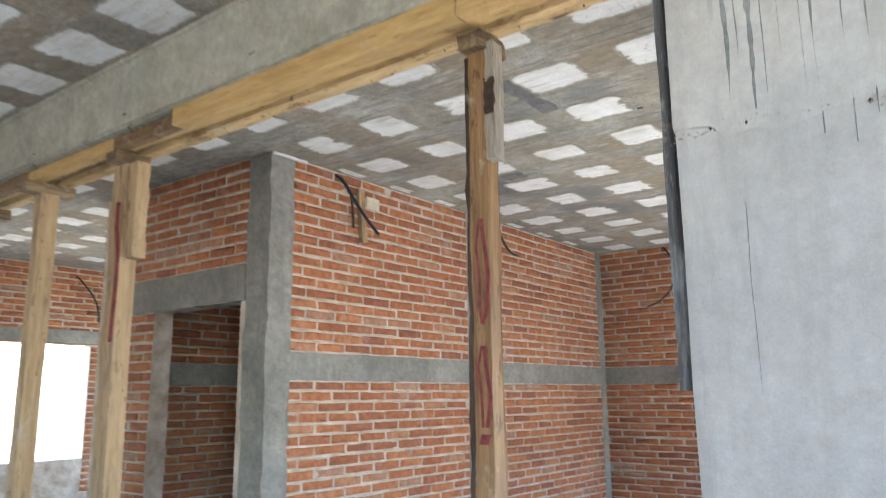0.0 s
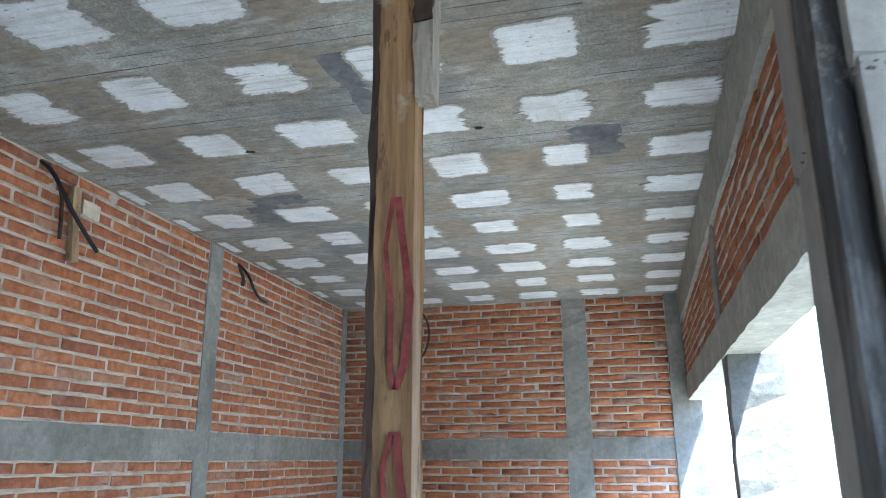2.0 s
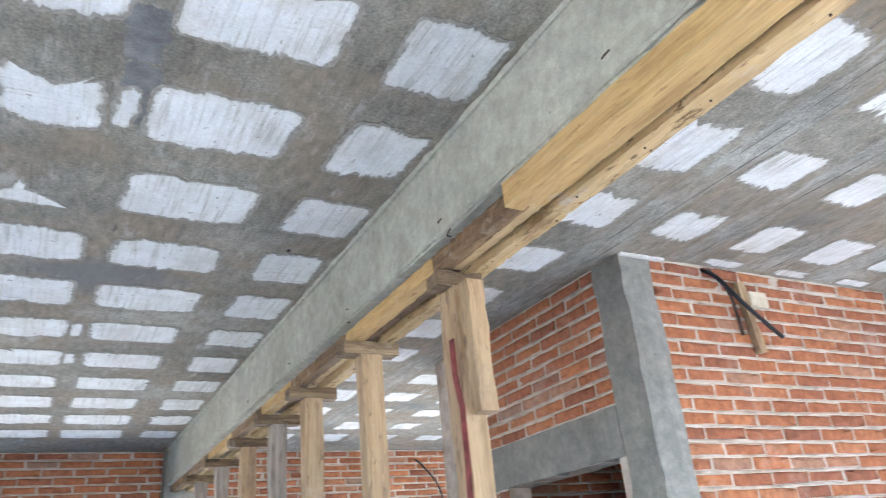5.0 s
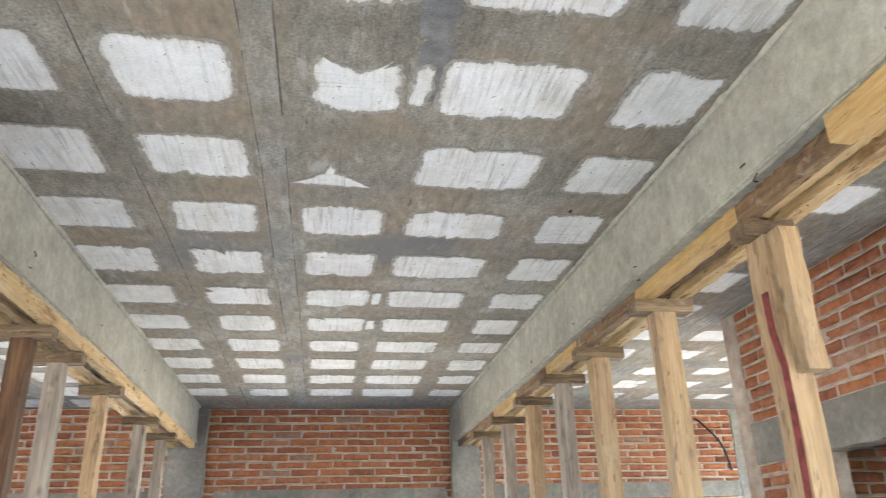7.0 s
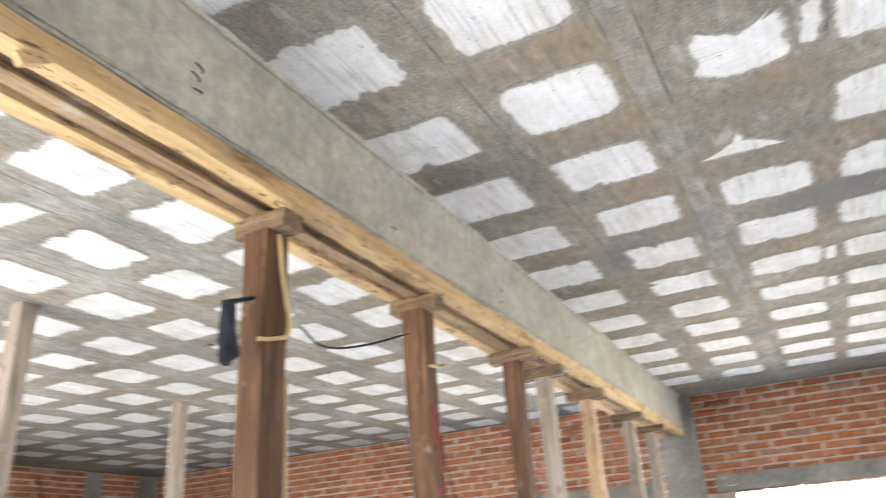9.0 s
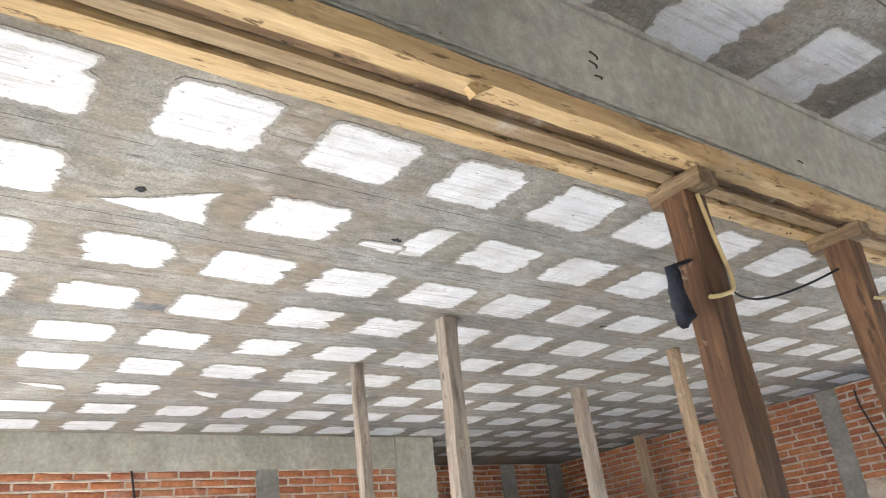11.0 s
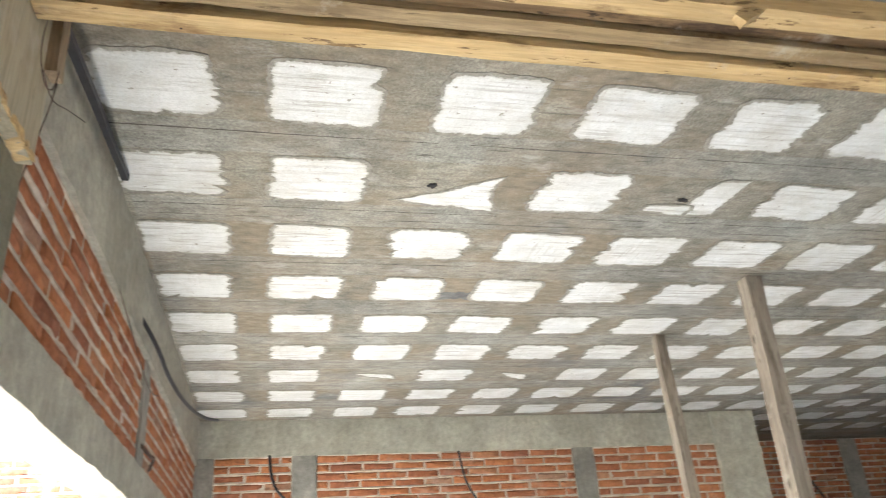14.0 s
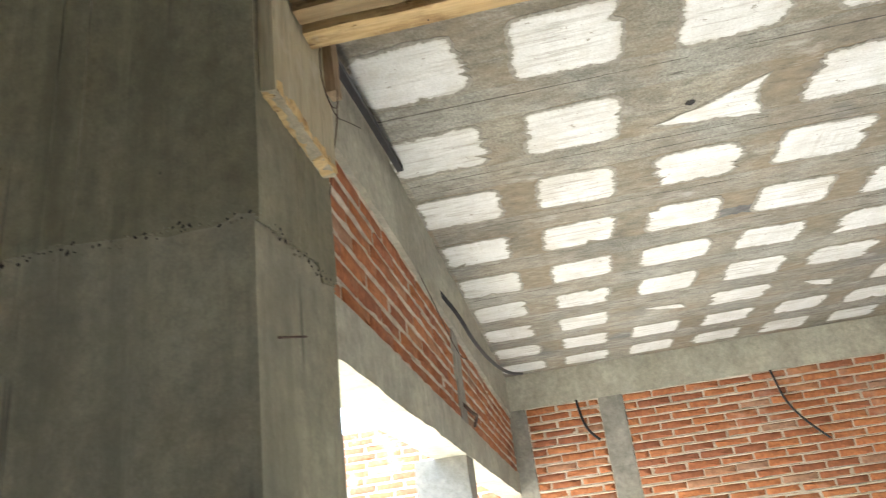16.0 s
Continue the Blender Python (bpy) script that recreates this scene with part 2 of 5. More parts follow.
def wood(name, dark, mid, light, axis=1, stain=(0.1, 0.06, 0.03), amount=0.5):
    m, t, b = mat(name, 0.78)
    g = G(t)
    s = [1.0, 1.0, 1.0]
    s[axis] = 0.06
    v = g.coord(tuple(s))
    grain = g.noise(v, 34, 8, 0.68)
    fibre = g.ramp(g.noise(v, 150, 4, 0.6), [(0.35, (0.82,) * 3), (0.6, (1.06,) * 3)])
    col = g.ramp(grain, [(0.3, dark), (0.5, mid), (0.7, light)])
    col = g.mix(1.0, col, fibre, 'MULTIPLY')
    p = g.coord()
    s3 = [1.0, 1.0, 1.0]
    s3[axis] = 0.22
    st = g.ramp(g.noise(g.coord(tuple(s3)), 13, 7, 0.7), [(0.53, (0, 0, 0)), (0.65, (amount,) * 3)])
    col = g.mix(st, col, stain)
    chip = g.ramp(g.noise(g.coord(tuple(s3)), 41, 5, 0.65), [(0.6, (0, 0, 0)), (0.64, (amount,) * 3)])
    col = g.mix(chip, col, tuple(c * 0.55 for c in stain))
    worn = g.ramp(g.noise(g.coord(tuple(s3)), 4.3, 6, 0.7), [(0.45, (0, 0, 0)), (0.65, (amount * 0.6,) * 3)])
    col = g.mix(worn, col, tuple(0.5 * (c + d) for c, d in zip(dark, stain)))
    cem = g.ramp(g.noise(p, 6.1, 6, 0.7), [(0.6, (0, 0, 0)), (0.72, (0.6,) * 3)])
    col = g.mix(cem, col, (0.42, 0.38, 0.31))
    vor = g.n("ShaderNodeTexVoronoi", Scale=7.0)
    s2 = [1.0, 1.0, 1.0]
    s2[axis] = 0.45
    g.link(g.coord(tuple(s2)), vor.inputs["Vector"])
    knot = g.ramp(vor.outputs["Distance"], [(0.04, (0.8,) * 3), (0.1, (0, 0, 0))])
    col = g.mix(knot, col, tuple(c * 0.35 for c in dark))
    g.link(col, b.inputs["Base Color"])
    g.bump(b, grain, 0.5, 0.005)
    return m


def plain(name, color, rough=0.6, vary=0.25, metal=0.0):
    m, t, b = mat(name, rough)
    g = G(t)
    lo = tuple(c * (1 - vary) for c in color)
    hi = tuple(min(1, c * (1 + vary)) for c in color)
    g.link(g.ramp(g.noise(g.coord(), 24, 6, 0.7), [(0.3, lo), (0.7, hi)]), b.inputs["Base Color"])
    b.inputs["Metallic"].default_value = metal
    return m


M_CEIL = ceiling_concrete("slab_soffit_concrete", ((0.15, 0.136, 0.108), (0.26, 0.241, 0.195), (0.385, 0.36, 0.295)), 0.85, 0.63)
M_RIB = ceiling_concrete("rib_soffit_concrete", ((0.18, 0.172, 0.146), (0.285, 0.276, 0.238), (0.39, 0.374, 0.32)), 0.5, 0.6)
M_WHITE = white_block()
M_BRICK = brick_mat("fired_brick")
M_BRICK_I = brick_mat("fired_brick_rest", True)
M_MORTAR = mortar()
M_SQUEEZED = squeezed()
M_PINE = wood("pine_formwork", (0.4, 0.27, 0.12), (0.5, 0.355, 0.17), (0.58, 0.43, 0.23), 1, (0.15, 0.082, 0.036), 0.9)
M_OCHRE = wood("ochre_formwork", (0.36, 0.225, 0.085), (0.44, 0.29, 0.118), (0.5, 0.345, 0.155), 1, (0.24, 0.135, 0.05), 0.45)
M_PINE_Z = wood("pine_post", (0.27, 0.178, 0.092), (0.36, 0.25, 0.138), (0.43, 0.315, 0.19), 2, (0.12, 0.075, 0.05), 0.55)
M_BROWN_Z = wood("brown_post", (0.045, 0.023, 0.013), (0.09, 0.048, 0.024), (0.165, 0.094, 0.046), 2, (0.04, 0.024, 0.016), 0.65)
M_AMBER_Z = wood("amber_post", (0.14, 0.076, 0.034), (0.22, 0.125, 0.056), (0.3, 0.185, 0.09), 2, (0.075, 0.04, 0.024), 0.6)
M_BARK = wood("dark_bark", (0.03, 0.017, 0.012), (0.055, 0.031, 0.021), (0.09, 0.055, 0.038), 2, (0.02, 0.013, 0.01), 0.6)
M_TAN_Z = wood("tan_post", (0.2, 0.145, 0.09), (0.3, 0.22, 0.14), (0.38, 0.29, 0.19), 2, (0.1, 0.07, 0.045), 0.5)
M_GREY_Z = wood("weathered_post", (0.17, 0.14, 0.11), (0.27, 0.228, 0.18), (0.37, 0.325, 0.27), 2, (0.1, 0.08, 0.06), 0.5)
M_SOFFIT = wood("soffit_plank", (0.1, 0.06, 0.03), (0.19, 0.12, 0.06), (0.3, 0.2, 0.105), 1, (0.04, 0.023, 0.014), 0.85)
M_TAN = wood("tan_plank", (0.2, 0.135, 0.068), (0.3, 0.215, 0.115), (0.38, 0.285, 0.165), 1, (0.09, 0.055, 0.028), 0.5)
M_CAP = wood("cap_block", (0.085, 0.056, 0.033), (0.16, 0.112, 0.062), (0.27, 0.2, 0.115), 0, (0.06, 0.04, 0.028), 0.6)
M_RED = plain("red_paint", (0.16, 0.034, 0.03), 0.85, 0.6)
M_BLACK = plain("black_plastic", (0.018, 0.018, 0.02), 0.45, 0.4)
M_RUST = plain("rusty_steel", (0.07, 0.045, 0.035), 0.75, 0.5, 0.4)
M_PLY = wood("pale_board", (0.3, 0.262, 0.18), (0.36, 0.32, 0.225), (0.42, 0.375, 0.275), 2, (0.2, 0.16, 0.1), 0.35)
M_FILL = plain("pale_filler", (0.5, 0.44, 0.33), 0.8, 0.2)
M_DARKPLANK = wood("dark_form_plank", (0.03, 0.028, 0.026), (0.06, 0.056, 0.052), (0.12, 0.115, 0.11), 2, (0.3, 0.29, 0.28), 0.5)
M_RAG = plain("dark_rag", (0.02, 0.022, 0.03), 0.95, 0.5)
M_CORD = plain("pale_cord", (0.5, 0.38, 0.18), 0.8, 0.2)
M_STAIN = concrete("stained_concrete", (0.1, 0.1, 0.1), (0.19, 0.187, 0.18), (1, 1, 1))
M_SEAM = plain("seam_gap", (0.1, 0.09, 0.075), 0.95, 0.5)
M_PIT = plain("dark_pit", (0.03, 0.028, 0.026), 0.95, 0.5)
M_RENDER = plain("exterior_plaster", (0.55, 0.52, 0.47), 0.9, 0.15)
M_EARTH = plain("bare_earth", (0.3, 0.26, 0.2), 0.95, 0.3)


# ---------------------------------------------------------------- mesh helpers
def mesh_from(bm, name, material):
    me = bpy.data.meshes.new(name)
    bm.to_mesh(me)
    bm.free()
    for m in (material if isinstance(material, (list, tuple)) else [material]):
        me.materials.append(m)
    return me


def part(name, bm, material, parent=None, label=""):
    ob = new(name, mesh_from(bm, name, material))
    if parent is not None:
        ob.parent = parent
    return tagged(ob, label)


def thing(name, label, category, group="", kind=""):
    return tagged(new(name), label, category, group, kind)


def add_box(bm, x0, x1, y0, y1, z0, z1, bevel=0.0, wear=0.0, rng=None):
    lo, hi = Vector((min(x0, x1), min(y0, y1), min(z0, z1))), Vector((max(x0, x1), max(y0, y1), max(z0, z1)))
    res = bmesh.ops.create_cube(bm, size=1.0)
    vs = res["verts"]
    for v in vs:
        v.co = Vector([lo[i] if v.co[i] < 0 else hi[i] for i in range(3)])
        if wear and rng:
            v.co += Vector([rng.uniform(-wear, wear) for _ in range(3)])
    if bevel:
        es = list({e for v in vs for e in v.link_edges})
        bmesh.ops.bevel(bm, geom=es, offset=bevel, segments=2, affect='EDGES', profile=0.6)
    return bm


def box(x0, x1, y0, y1, z0, z1, bevel=0.0, wear=0.0, rng=None):
    return add_box(bmesh.new(), x0, x1, y0, y1, z0, z1, bevel, wear, rng)


def rough_board(size, rng, wobble=0.004, cuts=8):
    """A board along its longest side, with slightly wavy, chipped edges; centred on the origin."""
    bm = bmesh.new()
    ax = max(range(3), key=lambda i: size[i])
    o = [i for i in range(3) if i != ax]
    rings = []
    for k in range(cuts + 1):
        ring = []
        for a, b in ((-1, -1), (-0.78, -1), (0.78, -1), (1, -1), (1, 1), (0.78, 1), (-0.78, 1), (-1, 1)):
            co = [0.0] * 3
            co[ax] = size[ax] * (k / cuts - 0.5)
            co[o[0]] = a * size[o[0]] / 2 + rng.uniform(-wobble, wobble)
            co[o[1]] = b * size[o[1]] / 2 + rng.uniform(-wobble, wobble) * 0.6
            ring.append(bm.verts.new(co))
        rings.append(ring)
    for r, s in zip(rings, rings[1:]):
        for i in range(8):
            j = (i + 1) % 8
            bm.faces.new((r[i], r[j], s[j], s[i]))
    bm.faces.new(rings[0][::-1])
    bm.faces.new(rings[-1])
    bmesh.ops.recalc_face_normals(bm, faces=bm.faces)
    return bm


def tube(points, radius, sides=8):
    """A bent round bar or hose through the points."""
    bm = bmesh.new()
    pts = [Vector(p) for p in points]
    # smooth the line
    for _ in range(2):
        q = [pts[0]]
        for a, b in zip(pts, pts[1:]):
            q += [a * 0.75 + b * 0.25, a * 0.25 + b * 0.75]
        q.append(pts[-1])
        pts = q
    rings = []
    for i, p in enumerate(pts):
        d = (pts[min(i + 1, len(pts) - 1)] - pts[max(i - 1, 0)]).normalized()
        side = d.orthogonal().normalized() if i == 0 else (side - d * side.dot(d)).normalized()
        up = d.cross(side)
        rings.append([bm.verts.new(p + (side * math.cos(a) + up * math.sin(a)) * radius) for a in (2 * math.pi * k / sides for k in range(sides))])
    for r, s in zip(rings, rings[1:]):
        for i in range(sides):
            bm.faces.new((r[i], r[(i + 1) % sides], s[(i + 1) % sides], s[i]))
    bm.faces.new(rings[0][::-1])
    bm.faces.new(rings[-1])
    bmesh.ops.recalc_face_normals(bm, faces=bm.faces)
    for f in bm.faces:
        f.smooth = len(f.verts) == 4
    return bm


# ---------------------------------------------------------------- plan (metres)
H = 2.80            # underside of the slab
XA0, XA1 = 2.18, 2.395     # east beam
XB0, XB1 = -0.335, -0.12   # west beam
ZB = 2.49           # underside of the beams
Y_FAR = 8.75
X_EAST, Y_NORTH = 7.71, 3.965
X_WEST, X_WEST2, Y_STEP = -5.24, -6.70, 5.66
Y_SW, Y_SE = 0.82, 1.00
X_BOX, Y_BOX = 3.37, 5.65
T = 0.14            # wall thickness

# ---------------------------------------------------------------- ground and floor
bm = bmesh.new()
bmesh.ops.create_grid(bm, x_segments=8, y_segments=8, size=400)
bmesh.ops.translate(bm, verts=bm.verts, vec=(0, 0, -0.12))
tagged(part("ground", bm, M_EARTH), "bare brown earth round the building site", "ground", kind="structure")
tagged(part("floor", box(-6.84, 7.85, -2.6, 8.89, -0.1, 0.0), M_FLOOR), "rough grey cast concrete floor slab", "floor", kind="structure")


# ---------------------------------------------------------------- ceiling: ribbed slab with white blocks showing between the ribs
def ragged(rng, cx, cy, lx, ly, rag, n=96):
    """Outline of a block's bare patch: a rectangle whose slurry-covered rim is torn, most at its two ends."""
    pts = []
    skew = rng.uniform(-0.06, 0.06)
    hx, hy = lx / 2, ly / 2
    ph = rng.uniform(0, 80)
    soft = rng.uniform(5, 13)
    bites = [(rng.uniform(0, 2 * math.pi), rng.uniform(0.1, 0.28), rng.uniform(0.02, 0.06)) for _ in range(rng.choice((0, 0, 0, 1, 1)))]
    for k in range(n):
        a = 2 * math.pi * (k + rng.uniform(-0.25, 0.25)) / n
        ca, sa = math.cos(a), math.sin(a)
        r = ((abs(ca) / hx) ** soft + (abs(sa) / hy) ** soft) ** (-1 / soft)
        end = abs(sa) / hy > abs(ca) / hx
        low = noise.noise(Vector((ca * 1.3 + ph, sa * 1.3, 0.3)))
        mid = noise.noise(Vector((ca * 4 + ph, sa * 4, 1.7)))
        amp = rag * (1.25 if end else 0.6)
        hi = noise.noise(Vector((ca * 11 + ph, sa * 11, 4.1)))
        hi2 = noise.noise(Vector((ca * 27 + ph, sa * 27, 9.3)))
        r += amp * (0.9 * low + 0.6 * mid + (0.45 if end else 0.3) * hi + (0.45 if end else 0.28) * hi2 - 0.1) + rng.uniform(-1, 1) * amp * (0.22 if end else 0.1)
        for ba, bw, bd in bites:
            d = abs((a - ba + math.pi) % (2 * math.pi) - math.pi)
            r -= bd * max(0.0, 1 - d / bw)
        r = min(max(r, 0.03), 0.93 * math.hypot(hx, hy))
        pts.append((cx + r * ca + skew * r * sa, cy + r * sa))
    return pts


bm = bmesh.new()
SLURRY = bm.verts.layers.float.new("slurry")
add_box(bm, -6.84, 7.85, 0.55, 8.89, H, H + 0.22)
# unseen extra slab to the south, added to keep sky light out
add_box(bm, -0.53, 2.7, -2.6, 0.55, H, H + 0.22)


def patch(pts, drop=0.0022):
    n = len(pts)
    cx, cy = sum(p[0] for p in pts) / n, sum(p[1] for p in pts) / n
    rings = []
    for grow, cover in ((0.011, 1.0), (-0.024, 0.0)):
        ring = []
        for x, y in pts:
            d = math.hypot(x - cx, y - cy) + 1e-6
            k = max(0.35, 1 + grow / d)
            v = bm.verts.new((cx + (x - cx) * k, cy + (y - cy) * k, H - drop))
            v[SLURRY] = cover
            ring.append(v)
        rings.append(ring)
    vs, inner = rings
    up = []
    for v in vs:
        w = bm.verts.new((v.co.x, v.co.y, H + 0.004))
        w[SLURRY] = 1.0
        up.append(w)
    c = bm.verts.new((cx, cy, H - drop))
    made = [bm.faces.new((c, inner[(i + 1) % n], inner[i])) for i in range(n)]
    made += [bm.faces.new((inner[i], inner[(i + 1) % n], vs[(i + 1) % n], vs[i])) for i in range(n)]
    made += [bm.faces.new((vs[i], up[i], up[(i + 1) % n], vs[(i + 1) % n])) for i in range(n)]
    for f in made:
        f.material_index = 1


rng = random.Random(11)
SPECIAL = {
    ("w", 1, 2): [[(-1.40, 2.19), (-1.51, 2.16), (-1.665, 2.21), (-1.64, 2.0), (-1.61, 1.79), (-1.55, 1.94), (-1.47, 2.08)]],
    ("w", 1, 4): [[(-1.34, 3.17), (-1.35, 3.06), (-1.43, 3.01), (-1.6, 3.0), (-1.63, 3.02), (-1.62, 3.15), (-1.48, 3.16)], [(-1.55, 3.03), (-1.55, 2.92), (-1.56, 2.83), (-1.6, 2.83), (-1.63, 2.95), (-1.63, 3.03)]],
    ("w", 6, 2): [[(-3.93, 1.9), (-3.96, 2.15), (-4.06, 2.18), (-4.01, 2.0)]],
    ("w", 6, 4): [[(-3.93, 2.9), (-3.95, 3.0), (-3.98, 3.1), (-4.1, 3.12), (-4.06, 3.02), (-4.0, 2.95)]],
    ("c", 2, 2): [[(0.84, 4.19), (0.9, 4.15), (0.95, 4.11), (0.985, 4.04), (1.0, 4.1), (1.05, 4.13), (1.13, 4.2)]],
    ("c", 2, 1): [[(0.92, 3.47), (0.95, 3.42), (1.0, 3.455), (1.06, 3.475), (1.12, 3.45), (1.16, 3.41), (1.18, 3.52), (1.18, 3.66), (1.13, 3.68), (1.06, 3.69), (0.99, 3.68), (0.92, 3.63), (0.93, 3.55)]],
}


def special(key):
    for k, pts in enumerate(SPECIAL[key]):
        fine = []
        for (ax, ay), (bx, by) in zip(pts, pts[1:] + pts[:1]):
            for i in range(5):
                u, w = i / 5, 0.005
                fine.append((ax + (bx - ax) * u + rng.uniform(-w, w), ay + (by - ay) * u + rng.uniform(-w, w)))
        cx, cy = sum(p[0] for p in fine) / len(fine), sum(p[1] for p in fine) / len(fine)
        fine.sort(key=lambda p: math.atan2(p[1] - cy, p[0] - cx))
        patch(fine, 0.0022 + 0.0012 * k)


# west bay
for r in range(-0, 12):
    for c in range(0, 16):
        x1, y0 = -0.85 - 0.498 * r, 0.85 + 0.498 * c
        if x1 - 0.3 < (-5.2 if y0 < Y_STEP - 0.2 else -6.6) or y0 + 0.33 > 8.7:
            continue
        key = ("w", r, c)
        if key in SPECIAL:
            special(key)
            continue
        lx, ly = rng.uniform(0.27, 0.31), rng.uniform(0.32, 0.36)
        patch(ragged(rng, x1 - 0.145, y0 + 0.165, lx, ly, rng.choice((0.008, 0.014, 0.02, 0.026, 0.032))))
# middle bay
CX = [(-0.125, 0.205), (0.36, 0.695), (0.865, 1.205), (1.295, 1.72), (1.86, 2.14)]
for c, (a, b) in enumerate(CX):
    for r in range(-4, 11):
        y1 = 3.68 + 0.495 * (r - 1)
        if y1 - 0.3 < 0.9 or y1 > 8.7:
            continue
        key = ("c", c, r)
        if key in SPECIAL:
            special(key)
            continue
        ly = rng.uniform(0.27, 0.31) if not (c == 2 and r == -1) else 0.2
        lx = (b - a) * rng.uniform(0.93, 1.03)
        patch(ragged(rng, (a + b) / 2, y1 - 0.15, lx, ly, rng.choice((0.006, 0.011, 0.017, 0.024))))
        if c == 3 and r in (1, 5, 6):
            patch(ragged(rng, a - 0.055, y1 - 0.15, 0.055, ly * 0.75, 0.01, 24))
# east bay, and the space north of it
for r in range(0, 10):
    for c in range(0, 16):
        x0, y0 = 2.87 + 0.496 * r, 1.0 + 0.497 * c
        if x0 + 0.25 > 7.65 or y0 + 0.3 > 8.7 or (y0 + 0.1 > 3.9 and y0 < Y_BOX and x0 > 3.1):
            continue
        lx, ly = rng.uniform(0.22, 0.28), rng.uniform(0.24, 0.33)
        if c == 1 and 3 <= r <= 5:
            lx, ly = 0.24, 0.2
        if y0 + ly > 3.93 and y0 < 3.96 and x0 > 3.3:
            continue
        patch(ragged(rng, x0 + 0.125, y0 + 0.15, lx, ly, rng.uniform(0.012, 0.036)))
def rib(x, width, y0, y1):
    """Smooth board-marked strip of a rib between two rows of blocks, with wandering edges."""
    k = int((y1 - y0) / 0.06)
    last, ph = None, rng.uniform(0, 90)
    for i in range(k + 1):
        y = y0 + (y1 - y0) * i / k
        a, b = (width / 2 + 0.012 * noise.noise(Vector((y * 2.2, x + e, ph))) + 0.006 * noise.noise(Vector((y * 13, x + e, ph))) for e in (0, 7))
        now = (bm.verts.new((x - a, y, H - 0.0008)), bm.verts.new((x + b, y, H - 0.0008)))
        if last:
            bm.faces.new((last[0], now[0], now[1], last[1])).material_index = 4
        last = now


def seam(x, y0, y1):
    """A broken board line in the slab's underside, running along the beams."""
    y = y0
    while y < y1:
        run = rng.uniform(0.25, 1.6)
        end = min(y + run, y1)
        k = max(2, int((end - y) / 0.05))
        ph = rng.uniform(0, 90)
        last = None
        for i in range(k + 1):
            yy = y + (end - y) * i / k
            xx = x + 0.007 * noise.noise(Vector((yy * 1.1, x, ph))) + 0.002 * noise.noise(Vector((yy * 14, x, ph)))
            w = max(0.0006, 0.0022 + 0.003 * noise.noise(Vector((yy * 9, x * 3, ph + 5))))
            now = (bm.verts.new((xx - w, yy, H - 0.0012)), bm.verts.new((xx + w, yy, H - 0.0012)))
            if last:
                bm.faces.new((last[0], now[0], now[1], last[1])).material_index = 3
            last = now
        y = end + rng.uniform(0.02, 0.5)


for r in range(0, 12):
    xr = -0.85 - 0.498 * r - 0.393
    if xr > X_WEST + 0.05:
        rib(xr, 0.18, 0.86, 8.7)
    elif xr > X_WEST2 + 0.05:
        rib(xr, 0.18, 5.7, 8.7)
rib(0.78, 0.1, 1.0, 8.6)
for r in range(0, 9):
    xr = 2.87 + 0.496 * r - 0.115
    rib(xr, 0.16, 1.04, 3.93 if xr > X_BOX - 0.1 else 8.6)
for r in range(0, 12):
    xr = -0.85 - 0.498 * r
    lim = 5.2 if xr < -4.9 else 0.86
    for dx in (-0.345, -0.44) if r % 2 else (-0.36,):
        if xr + dx > X_WEST2 and not (xr + dx < X_WEST and lim < 5):
            seam(xr + dx + rng.uniform(-0.015, 0.015), lim, 8.7)
for a in (0.3, 0.735, 0.83):
    seam(a + rng.uniform(-0.01, 0.01), 1.0, 8.7)
for r in range(0, 9):
    for dx in (-0.06, -0.14) if r % 2 else (-0.1,):
        xs = 2.87 + 0.496 * r + dx
        seam(xs, 1.03, 3.93 if xs > X_BOX else 8.7)
for r in range(2, 9):
    patch(ragged(rng, 3.0 + 0.496 * r, 3.905, 0.25, 0.07, 0.008, 48))


def stain(cx, cy, lx, ly):
    pts = ragged(rng, cx, cy, lx, ly, 0.04, 64)
    n = len(pts)
    c = bm.verts.new((cx, cy, H - 0.0016))
    vs = [bm.verts.new((x, y, H - 0.0014)) for x, y in pts]
    for i in range(n):
        bm.faces.new((c, vs[(i + 1) % n], vs[i])).material_index = 2


for s in ((4.92, 3.34, 0.3, 0.2), (4.72, 3.2, 0.14, 0.34), (4.36, 1.5, 0.34, 0.24), (1.27, 3.46, 0.1, 0.3), (1.25, 3.2, 0.1, 0.22), (3.62, 2.35, 0.5, 0.12), (-1.53, 1.5, 0.16, 0.15), (-2.56, 2.3, 0.1, 0.4)):
    stain(*s)
ceiling = tagged(part("ceiling", bm, [M_CEIL, M_WHITE, M_STAIN, M_SEAM, M_RIB]), "grey concrete ribbed slab with ragged white foam blocks showing", "ceiling", kind="structure")

# ---------------------------------------------------------------- brickwork
BL, BH, JV, JH = 0.239, 0.0515, 0.0135, 0.012
COURSE = BH + JV


